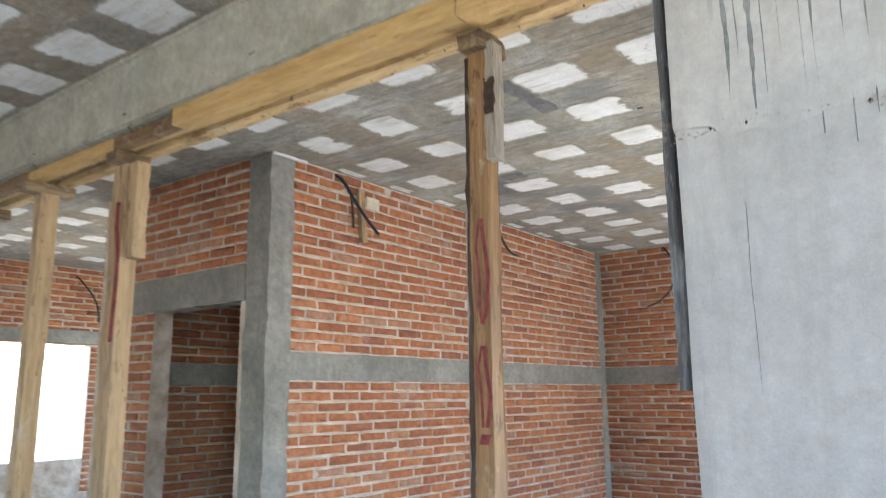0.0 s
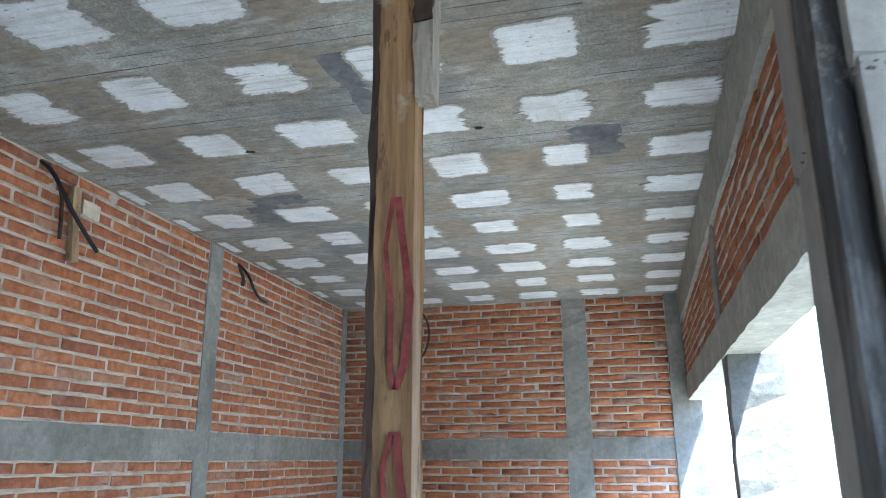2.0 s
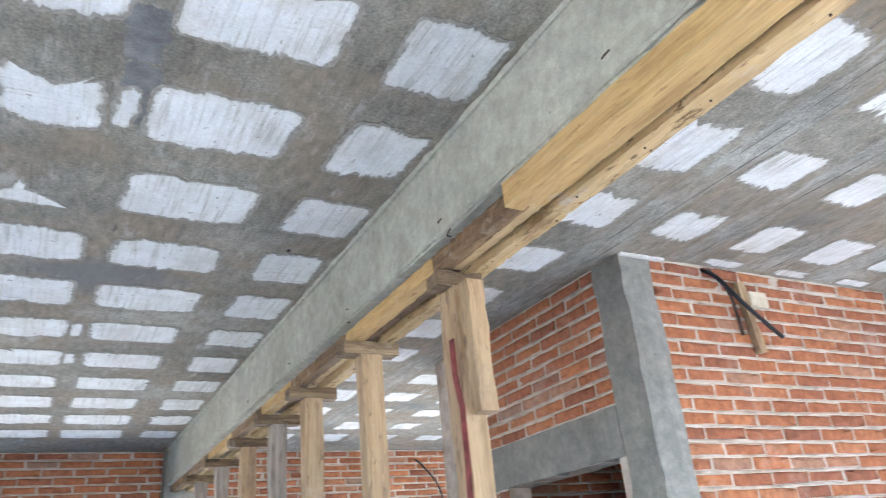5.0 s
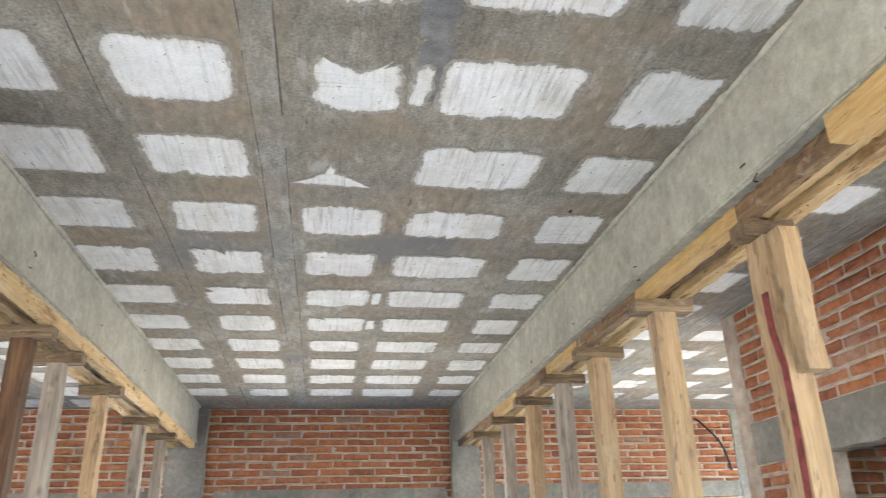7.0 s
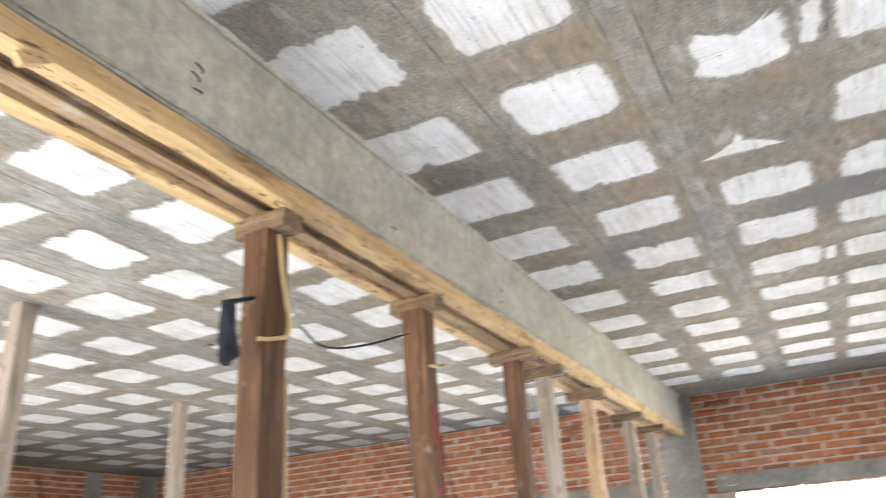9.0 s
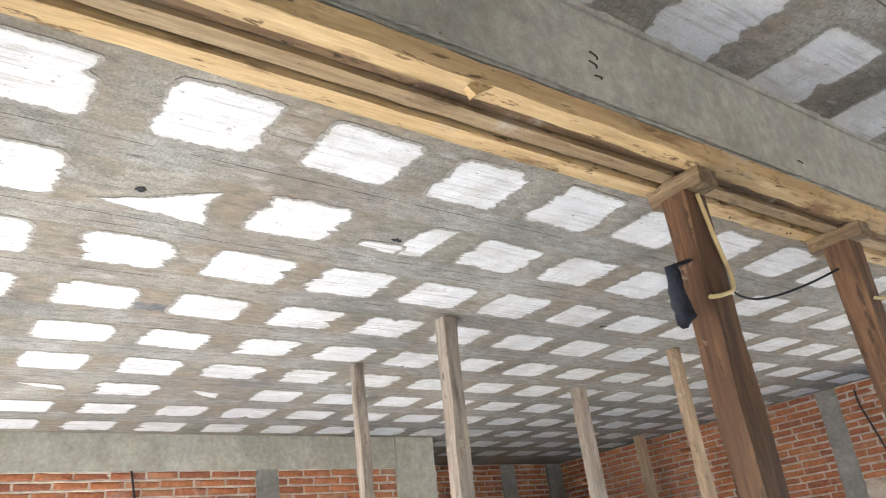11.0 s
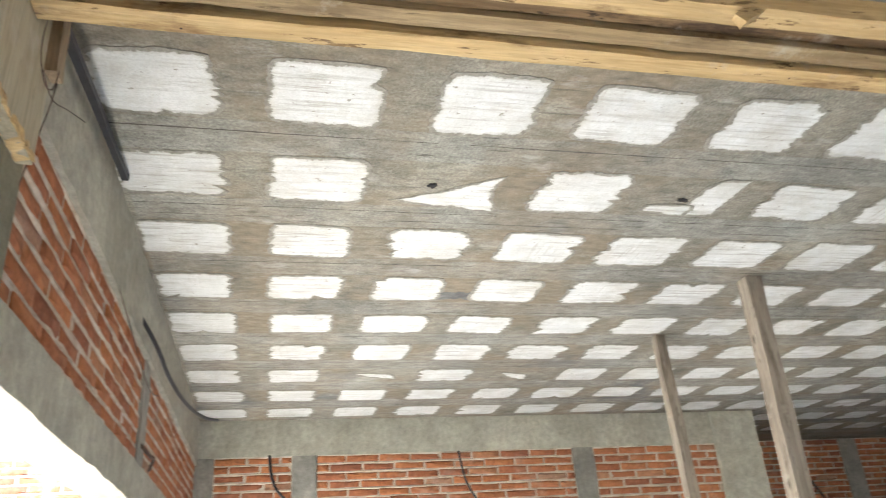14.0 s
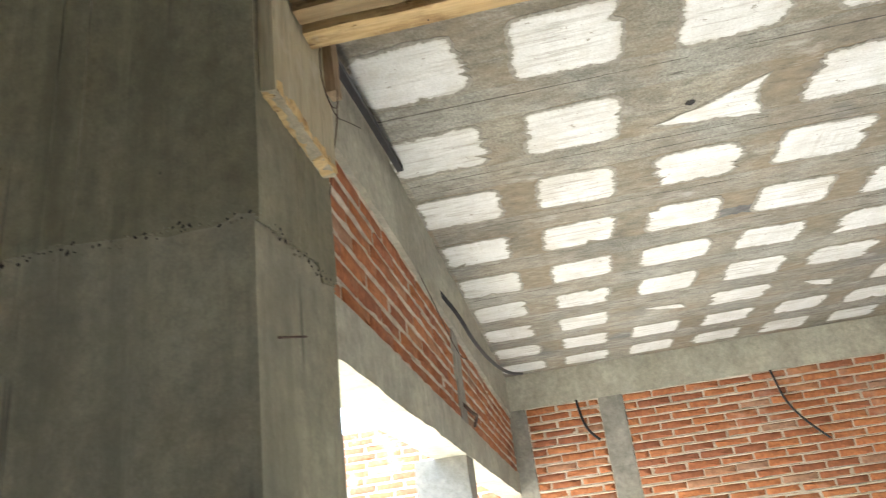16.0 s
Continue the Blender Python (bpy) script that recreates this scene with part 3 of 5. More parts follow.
def brick_mesh(k):
    """A hand-made brick with rounded, uneven arrises; its face looks along -y."""
    rng = random.Random(100 + k)
    bm = bmesh.new()
    hx, hz = BL / 2, BH / 2
    r = 0.006
    outline = []
    for sx, sz in ((1, 1), (-1, 1), (-1, -1), (1, -1)):
        cx, cz = sx * (hx - r), sz * (hz - r)
        first = {(1, 1): 0, (-1, 1): 90, (-1, -1): 180, (1, -1): 270}[(sx, sz)]
        for a in (first, first + 45, first + 90):
            outline.append((cx + r * math.cos(radians(a)), cz + r * math.sin(radians(a))))
        nx = {(1, 1): (0.0, hz), (-1, 1): None, (-1, -1): (0.0, -hz), (1, -1): None}[(sx, sz)]
        if nx:
            outline += [(nx[0] + (0.05 if sz > 0 else -0.05), nx[1]), (nx[0] - (0.05 if sz > 0 else -0.05), nx[1])]
    outline = [(x + rng.uniform(-0.0035, 0.0035), z + rng.uniform(-0.0028, 0.0028)) for x, z in outline]
    rings = []
    for y, s in ((0.05, 1.0), (-0.043, 1.0), (-0.0485, 0.985)):
        rings.append([bm.verts.new((x * s if s == 1 else x - math.copysign(0.005, x), y + rng.uniform(-0.001, 0.001), z * s if s == 1 else z - math.copysign(0.0045, z))) for x, z in outline])
    for a, b2 in zip(rings, rings[1:]):
        for q in range(len(a)):
            p = (q + 1) % len(a)
            bm.faces.new((a[q], a[p], b2[p], b2[q]))
    c = bm.verts.new((rng.uniform(-0.02, 0.02), -0.05 + rng.uniform(-0.002, 0.001), 0))
    last = rings[-1]
    for q in range(len(last)):
        bm.faces.new((last[q], last[(q + 1) % len(last)], c))
    bmesh.ops.recalc_face_normals(bm, faces=bm.faces)
    for f in bm.faces:
        f.smooth = True
    return mesh_from(bm, "brick", M_BRICK)


BRICKS = [brick_mesh(k) for k in range(10)]
PANELS = []    # filled below, laid last


def wall(name, label, x0, x1, y0, y1, z0, z1, cut=None):
    """Mortar core of a wall; cut: list of boxes left open."""
    bm = bmesh.new()
    spans = [(x0, x1, y0, y1, z0, z1)]
    for c in cut or []:
        out = []
        for s in spans:
            a = list(s)
            if c[1] <= a[0] or c[0] >= a[1] or c[3] <= a[2] or c[2] >= a[3] or c[5] <= a[4] or c[4] >= a[5]:
                out.append(s)
                continue
            for i in (0, 2, 4):
                if c[i] > a[i]:
                    p = list(a)
                    p[i + 1] = c[i]
                    out.append(tuple(p))
                    a[i] = c[i]
                if c[i + 1] < a[i + 1]:
                    p = list(a)
                    p[i] = c[i + 1]
                    out.append(tuple(p))
                    a[i + 1] = c[i + 1]
        spans = out
    for s in spans:
        add_box(bm, *s)
    return tagged(part(name, bm, M_MORTAR), label, "wall", kind="structure")


def panel(owner, face, at, u0, u1, z0, z1):
    """Brick field on a wall: face is the way it looks ('s','n','e','w'), at its plane, u along it."""
    PANELS.append((owner, face, at, u0, u1, z0, z1))


def member(owner, name, x0, x1, y0, y1, z0, z1, material=None, seed=0, label=""):
    """A cast concrete tie column or tie beam on a wall."""
    rng = random.Random(int(abs(x0 * 713 + y0 * 397 + z0 * 211)) + seed)
    size = (x1 - x0, y1 - y0, z1 - z0)
    b = rough_board(size, rng, 0.0045 if material is M_CONC or name == "lintel" else 0.008, max(4, int(max(size) / 0.09)))
    bmesh.ops.translate(b, verts=b.verts, vec=((x0 + x1) / 2, (y0 + y1) / 2, (z0 + z1) / 2))
    return part(name, b, material or M_CONC_DARK, owner, label)


P = 0.005   # how far brick faces stand proud of the mortar
# north wall of the east bay
w = wall("wall_north", "red brick wall with grey concrete tie beam", X_BOX + 0.17, X_EAST, Y_NORTH + P, Y_NORTH + T, 0, H)
member(w, "tie_column", X_BOX, X_BOX + 0.18, Y_NORTH - 0.012, Y_NORTH + 0.19, 0, H - 0.002, M_CONC_DARK)
member(w, "tie_column", 5.345, 5.505, Y_NORTH - 0.004, Y_NORTH + 0.1, 0, H)
member(w, "tie_column", X_EAST - 0.1, X_EAST + 0.02, Y_NORTH - 0.006, Y_NORTH + 0.1, 0, H)
member(w, "tie_beam", X_BOX + 0.18, 5.345, Y_NORTH - 0.006, Y_NORTH + 0.1, 1.465, 1.63)
member(w, "tie_beam", 5.505, X_EAST - 0.1, Y_NORTH - 0.006, Y_NORTH + 0.1, 1.465, 1.63)
for a, b in ((X_BOX + 0.18, 5.345), (5.505, X_EAST - 0.1)):
    panel(w, 's', Y_NORTH, a, b, 1.63, H)
    panel(w, 's', Y_NORTH, a, b, 0.0, 1.465)
# east wall
w = wall("wall_east", "red brick wall with grey concrete tie column", X_EAST + P, X_EAST + T, Y_SE - 0.1, Y_NORTH + T, 0, H)
member(w, "tie_column", X_EAST - 0.006, X_EAST + 0.1, 1.785, 1.985, 0, H)
member(w, "tie_column", X_EAST - 0.02, X_EAST + 0.1, Y_SE - 0.1, Y_SE + 0.13, 0, H)
member(w, "tie_beam", X_EAST - 0.007, X_EAST + 0.1, 1.985, Y_NORTH, 1.465, 1.63)
member(w, "tie_beam", X_EAST - 0.007, X_EAST + 0.1, Y_SE + 0.13, 1.785, 1.465, 1.63)
for a, b in ((1.985, Y_NORTH), (Y_SE + 0.13, 1.785)):
    panel(w, 'w', X_EAST, a, b, 1.63, H)
    panel(w, 'w', X_EAST, a, b, 0.0, 1.465)
# wall of the closed room, with its doorway
DY0, DY1 = 4.20, 5.10
w = wall("wall_room", "red brick wall with an open doorway under a concrete lintel", X_BOX + P, X_BOX + T, Y_NORTH + 0.19, Y_BOX, 0, H, [(X_BOX - 1, X_BOX + 1, DY0, DY1, -1, 1.93)])
member(w, "lintel", X_BOX - 0.008, X_BOX + T, Y_NORTH + 0.19, Y_BOX, 1.93, 2.15)
panel(w, 'w', X_BOX, Y_NORTH + 0.19, Y_BOX, 2.15, H)
panel(w, 'w', X_BOX, DY1, Y_BOX, 0, 1.93)
w = wall("wall_room_back", "dim red brick wall inside the closed room", X_BOX, X_EAST + T, Y_BOX, Y_BOX + T, 0, H)
member(w, "tie_beam", X_BOX + T, 6.4, Y_BOX - 0.02, Y_BOX + 0.05, 1.465, 1.63)
panel(w, 's', Y_BOX - P, X_BOX + T, 6.4, 0, 1.465)
panel(w, 's', Y_BOX - P, X_BOX + T, 6.4, 1.63, H)
w = wall("wall_room_end", "dim red brick wall at the room's far end", X_EAST, X_EAST + T, Y_NORTH + T, Y_BOX, 0, H)
# far wall with windows
WIN = [(-2.3, -0.6, 0.75, 1.95), (0.2, 1.95, 0.75, 1.95), (2.7, 4.85, 0.75, 1.97)]
w = wall("wall_far", "red brick wall with bright window openings", X_WEST2 - 0.02, X_EAST + T, Y_FAR + P, Y_FAR + T, 0, H, [(a, b, Y_FAR - 1, Y_FAR + 1, c, d) for a, b, c, d in WIN])
member(w, "tie_column", XB0 - 0.02, XB1 + 0.08, Y_FAR - 0.1, Y_FAR + 0.1, 0, H)
member(w, "tie_column", XA0 - 0.02, XA1 + 0.02, Y_FAR - 0.1, Y_FAR + 0.1, 0, H)
member(w, "tie_column", -2.98, -2.78, Y_FAR - 0.006, Y_FAR + 0.1, 0, H)
member(w, "tie_column", 5.0, 5.2, Y_FAR - 0.006, Y_FAR + 0.1, 0, H)
panel(w, 's', Y_FAR, X_WEST2, -2.98, 1.6, H)
panel(w, 's', Y_FAR, -2.78, XB0 - 0.02, 1.93, H)
panel(w, 's', Y_FAR, XB1 + 0.08, XA0 - 0.02, 1.93, H)
panel(w, 's', Y_FAR, XA1 + 0.02, 5.0, 1.95, H)
panel(w, 's', Y_FAR, 4.85, 5.0, 0.4, 1.95)
panel(w, 's', Y_FAR, 5.2, X_EAST, 1.6, H)
for a, b, c, d in WIN:
    member(w, "lintel", a - 0.15, b + 0.15, Y_FAR - 0.008, Y_FAR + T + 0.01, d, d + 0.14)
# west wall
w = wall("wall_west", "red brick wall under a grey concrete ring beam", X_WEST - T, X_WEST - P, Y_SW - T, Y_STEP, 0, H, [(X_WEST - 1, X_WEST + 1, 4.07, 5.1, 0.8, 1.93)])
member(w, "ring_beam", X_WEST - 0.1, X_WEST + 0.012, Y_SW - T, 5.23, 2.52, H + 0.01, M_CONC)
for a, b in ((0.82, 0.96), (1.545, 1.735), (3.875, 4.065)):
    member(w, "tie_column", X_WEST - 0.1, X_WEST + 0.006, a, b, 0, 2.52)
member(w, "column", X_WEST - 0.2, X_WEST + 0.03, 5.23, Y_STEP, 0, H + 0.01, M_CONC)
for a, b in ((0.96, 1.545), (1.735, 3.875)):
    panel(w, 'e', X_WEST, a, b, 0.9, 2.52)
panel(w, 'e', X_WEST, 4.065, 5.23, 1.93 + 0.12, 2.52)
member(w, "lintel", X_WEST - 0.1, X_WEST + 0.006, 4.065, 5.23, 1.93, 2.05)
w = wall("wall_west_back", "red brick wall set back behind timber props", X_WEST2 - T, X_WEST2 - P, Y_STEP - 0.3, Y_FAR + T, 0, H)
member(w, "tie_column", X_WEST2 - 0.1, X_WEST2 + 0.006, 7.72, 7.95, 0, H)
member(w, "tie_column", X_WEST2 - 0.1, X_WEST2 + 0.03, 8.5, 8.78, 0, H)
panel(w, 'e', X_WEST2, Y_STEP - 0.2, 7.72, 1.5, H)
panel(w, 'e', X_WEST2, 7.95, 8.5, 1.5, H)
w = wall("wall_return", "short brick return wall behind the column", X_WEST2, X_WEST - 0.1, Y_STEP - 0.3, Y_STEP - 0.3 + T, 0, H)
# south walls over the openings
w = wall("wall_south_west", "red brick strip above a concrete lintel over a wide opening", X_WEST - 0.02, -0.5, Y_SW - T, Y_SW - P, 2.03, H)
member(w, "lintel", X_WEST, -0.5, Y_SW - T - 0.01, Y_SW + 0.006, 1.87, 2.03, M_CONC)
member(w, "ring_beam", X_WEST, -0.5, Y_SW - T, Y_SW + 0.02, 2.47, H + 0.01, M_CONC)
member(w, "tie_column", -2.72, -2.56, Y_SW - 0.1, Y_SW + 0.008, 2.03, 2.47)
member(w, "mullion", -2.74, -2.56, Y_SW - 0.24, Y_SW, 0, 1.87)
for a, b in ((X_WEST, -2.72), (-2.56, -0.5)):
    panel(w, 'n', Y_SW, a, b, 2.03, 2.47)
w = wall("wall_south_east", "red brick strip above a concrete lintel over a wide opening", XA1 + 0.1, X_EAST, Y_SE - T, Y_SE - P, 2.10, H)
member(w, "lintel", XA1 + 0.1, X_EAST, Y_SE - T - 0.01, Y_SE + 0.006, 1.92, 2.10, M_CONC)
member(w, "ring_beam", XA1 + 0.1, X_EAST, Y_SE - T, Y_SE + 0.02, 2.54, H + 0.01, M_CONC)
member(w, "tie_column", 4.9, 5.08, Y_SE - 0.1, Y_SE + 0.008, 2.10, 2.54)
member(w, "mullion", 4.9, 5.08, Y_SE - 0.24, Y_SE, 0, 1.92)
for a, b in ((XA1 + 0.1, 4.9), (5.08, X_EAST)):
    panel(w, 'n', Y_SE, a, b, 2.10, 2.54)
# unseen dark walls south of the middle bay, added to limit light on the columns
w = wall("wall_porch", "unseen dark wall added to block light from the south", -0.3, 2.7, -2.6, -2.45, 0, H + 0.2)
w.data.materials[0] = M_CONC_DIMMED
w = wall("wall_porch_side", "unseen dark wall added to block light from the east", 2.45, 2.6, -2.45, 0.62, 0, H + 0.2)
w.data.materials[0] = M_CONC_DIMMED
# out-of-view wall added to cut low sky light reaching the north brick wall
w = wall("wall_yard_south", "unseen plastered wall added to block low sky light", 2.6, 9.5, -2.75, -2.6, -0.12, 2.9)
w.data.materials[0] = M_RENDER
# boundary wall running on outside the west opening
w = wall("wall_yard", "sunlit brick boundary wall outside the opening", -5.75, -5.6, -6.0, 0.66, -0.12, 2.62)
panel(w, 'e', -5.6 + P, -3.4, 0.66, 1.3, 2.62)


# ---------------------------------------------------------------- concrete beams and columns
def cast(name, label, x0, x1, y0, y1, z0, z1, category):
    rng = random.Random(int(abs(x0 * 100 + y0 * 10)))
    size = (x1 - x0, y1 - y0, z1 - z0)
    b = rough_board(size, rng, 0.005, max(6, int(max(size) / 0.25)))
    bmesh.ops.translate(b, verts=b.verts, vec=((x0 + x1) / 2, (y0 + y1) / 2, (z0 + z1) / 2))
    return tagged(part(name, b, M_CONC), label, category, kind="structure")


beam_a = cast("beam_east", "grey cast concrete beam under the slab on timber props", XA0, XA1, 1.12, Y_FAR - 0.1, ZB, H + 0.02, "beam")
beam_b = cast("beam_west", "grey cast concrete beam under the slab on timber props", XB0, XB1, 0.9, Y_FAR - 0.1, ZB, H + 0.02, "beam")
col_a = cast("column_east", "stained pale grey concrete column with drip marks", XA0 - 0.003, XA1 + 0.16, 0.62, 1.125, 0, 1.93, "column")
col_a.data.materials[0] = M_CONC_PALE2
col_b = cast("column_west", "grey concrete column with a rough pour joint", -0.50, XB1 + 0.003, 0.2, 0.895, 0, 1.965, "column")
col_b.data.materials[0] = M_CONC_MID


def lift(owner, x0, x1, y0, y1, z0, z1, material, label="damp upper pour, darkened further for shade"):
    """Upper pour of a column, with a ragged joint at its foot."""
    rng = random.Random(8)
    bm = bmesh.new()
    n, rows = 18, [z0, z0 + 0.03, z0 + 0.3, z1]
    corners = [(x0, y0), (x1, y0), (x1, y1), (x0, y1)]
    loops = []
    for r, z in enumerate(rows):
        loop = []
        for (ax, ay), (bx, by) in zip(corners, corners[1:] + corners[:1]):
            for k in range(n):
                u = k / n
                dz = rng.uniform(-0.02, 0.012) + 0.02 * math.sin(u * 5 + ax * 7) if r == 0 else 0
                o = rng.uniform(0.0, 0.004) if r < 2 else 0
                cx, cy = (x0 + x1) / 2, (y0 + y1) / 2
                px, py = ax + (bx - ax) * u, ay + (by - ay) * u
                loop.append(bm.verts.new((px + math.copysign(o, px - cx), py + math.copysign(o, py - cy), z + dz)))
        loops.append(loop)
    for a, b in zip(loops, loops[1:]):
        for i in range(len(a)):
            k = (i + 1) % len(a)
            bm.faces.new((a[i], a[k], b[k], b[i]))
    bm.faces.new(loops[-1])
    bm.faces.new(loops[0][::-1])
    bmesh.ops.recalc_face_normals(bm, faces=bm.faces)
    return part("upper_lift", bm, material, owner, label)


lift(col_a, XA0 - 0.0055, XA1 + 0.1625, 0.6175, 1.1275, 1.92, H, M_CONC_PALE, "paler upper pour with dark drips")


def drips(owner, x, runs, seed):
    """Dark runs of cement water down a column's west face: (y, top, bottom, width)."""
    rng = random.Random(seed)
    for y, top, bottom, width in runs:
        bm = bmesh.new()
        n, last = 26, None
        for i in range(n + 1):
            u = i / n
            z = top + (bottom - top) * u
            yy = y + 0.004 * noise.noise(Vector((z * 6, y * 9, seed)))
            w = width * (1 - 0.75 * u) * rng.uniform(0.5, 1.2) / 2
            now = [bm.verts.new((x - e, yy + d * w, z)) for d, e in ((-1, 0.0), (0, 0.0012), (1, 0.0))]
            if last:
                for k in range(2):
                    bm.faces.new((last[k], last[k + 1], now[k + 1], now[k]))
            last = now
        bmesh.ops.recalc_face_normals(bm, faces=bm.faces)
        part("drip_mark", bm, M_STAIN, owner, "dark drip run down the concrete")


drips(col_a, XA0 - 0.0065, [(1.0, 2.62, 1.955, 0.024), (0.978, 2.62, 1.95, 0.008), (0.95, 2.62, 1.94, 0.026), (0.925, 2.6, 1.97, 0.006), (0.83, 2.45, 1.86, 0.009), (0.775, 2.45, 1.83, 0.008), (0.735, 2.4, 1.88, 0.008), (0.69, 2.5, 1.9, 0.012)], 6)
drips(col_a, XA0 - 0.0045, [(0.99, 1.75, 1.36, 0.002)], 7)
lift(col_b, -0.504, XB1 + 0.006, 0.196, 0.899, 1.955, H, M_CONC_DIMMED)


def pour_joint(owner, x0, x1, y0, y1, z, seed, open_share=0.45):
    """Honeycombed line between two pours: small lumps and open pockets, and fins left between the form boards."""
    rng = random.Random(seed)
    lumps, pockets, fins = bmesh.new(), bmesh.new(), bmesh.new()

    def grain(b, c, w, h, d):
        vs = [b.verts.new((c[0] + w[0] * q[0] + d[0] * q[2], c[1] + w[1] * q[0] + d[1] * q[2], c[2] + h * q[1])) for q in ((1, rng.uniform(-0.4, 0.4), 0), (rng.uniform(-0.4, 0.4), 1, 0), (-1, rng.uniform(-0.4, 0.4), 0), (rng.uniform(-0.4, 0.4), -1, 0), (0, 0, 1), (0, 0, -1))]
        for i in range(4):
            b.faces.new((vs[i], vs[(i + 1) % 4], vs[4]))
            b.faces.new((vs[(i + 1) % 4], vs[i], vs[5]))

    corners = [(x0, y0), (x1, y0), (x1, y1), (x0, y1)]
    for k, ((ax, ay), (bx, by)) in enumerate(zip(corners, corners[1:] + corners[:1])):
        length = math.hypot(bx - ax, by - ay)
        tx, ty = (bx - ax) / length, (by - ay) / length
        ox, oy = ty, -tx
        u = 0.006
        while u < length:
            drift = 0.012 * noise.noise(Vector((u * 7, k * 3.1, seed)))
            c = (ax + tx * u, ay + ty * u, z + drift + rng.gauss(0, 0.006))
            size = rng.choice((0.0016, 0.0022, 0.003, 0.0045))
            if rng.random() > open_share:
                grain(lumps, c, (tx * size, ty * size), size * 0.7, (ox * size, oy * size))
            else:
                grain(pockets, c, (tx * size, ty * size), size * rng.uniform(0.5, 1.6), (ox * 0.0022, oy * 0.0022))
            u += rng.uniform(0.002, 0.008)
        for f in (0.46, 0.54):
            px, py = ax + (bx - ax) * f, ay + (by - ay) * f
            top, w = H - 0.01, rng.uniform(0.0012, 0.002)
            line = []
            for i in range(25):
                zz = z + 0.02 + (top - z - 0.02) * i / 24
                jw = w * rng.uniform(0.3, 1.3)
                line.append([fins.verts.new((px + tx * e * jw + ox * o, py + ty * e * jw + oy * o, zz)) for e, o in ((-1, -0.001), (0, 0.0028), (1, -0.001))])
            for p, q in zip(line, line[1:]):
                for i in range(2):
                    fins.faces.new((p[i], p[i + 1], q[i + 1], q[i]))
    for b in (lumps, pockets, fins):
        bmesh.ops.recalc_face_normals(b, faces=b.faces)
    tagged(part("joint_lumps", lumps, M_CONC_MID, owner, "crumbly grey pour joint"), kind="stuff")
    tagged(part("joint_pockets", pockets, M_PIT, owner, "dark open pockets in the pour joint"), kind="stuff")
    part("form_fin", fins, M_CONC_MID, owner, "thin pale ridge between form boards")


pour_joint(col_a, XA0 - 0.006, XA1 + 0.163, 0.617, 1.128, 1.915, 3, 0.1)
pour_joint(col_b, -0.505, XB1 + 0.007, 0.195, 0.9, 1.95, 4)


def bead(owner, x, y0, y1, seed, z=H, thick=0.012, name="mortar_bead"):
    """Rough mortar bead where a beam meets the slab."""
    rng = random.Random(seed)
    bm = bmesh.new()
    rings = []
    n = int((y1 - y0) / 0.035)
    for k in range(n + 1):
        r = thick + 0.75 * thick * abs(noise.noise(Vector((k * 0.35, x, 3.0)))) + rng.uniform(-0.003, 0.004)
        y = y0 + (y1 - y0) * k / n
        rings.append([bm.verts.new((x + r * math.cos(a), y + rng.uniform(-0.006, 0.006), z + r * math.sin(a))) for a in (2 * math.pi * i / 6 for i in range(6))])
    for a, b in zip(rings, rings[1:]):
        for i in range(6):
            bm.faces.new((a[i], a[(i + 1) % 6], b[(i + 1) % 6], b[i]))
    bmesh.ops.recalc_face_normals(bm, faces=bm.faces)
    return part(name, bm, M_CONC, owner, "rough mortar bead" if z == H else "thin ragged grout lip")


for ob, xs in ((beam_a, (XA0 - 0.004, XA1 + 0.004)), (beam_b, (XB0 - 0.004, XB1 + 0.004))):
    for k, x in enumerate(xs):
        bead(ob, x, 1.13, Y_FAR - 0.1, 40 + k)
        bead(ob, x + (0.002 if k else -0.002), 1.13, Y_FAR - 0.1, 44 + k, ZB + 0.012, 0.0055, "grout_lip")


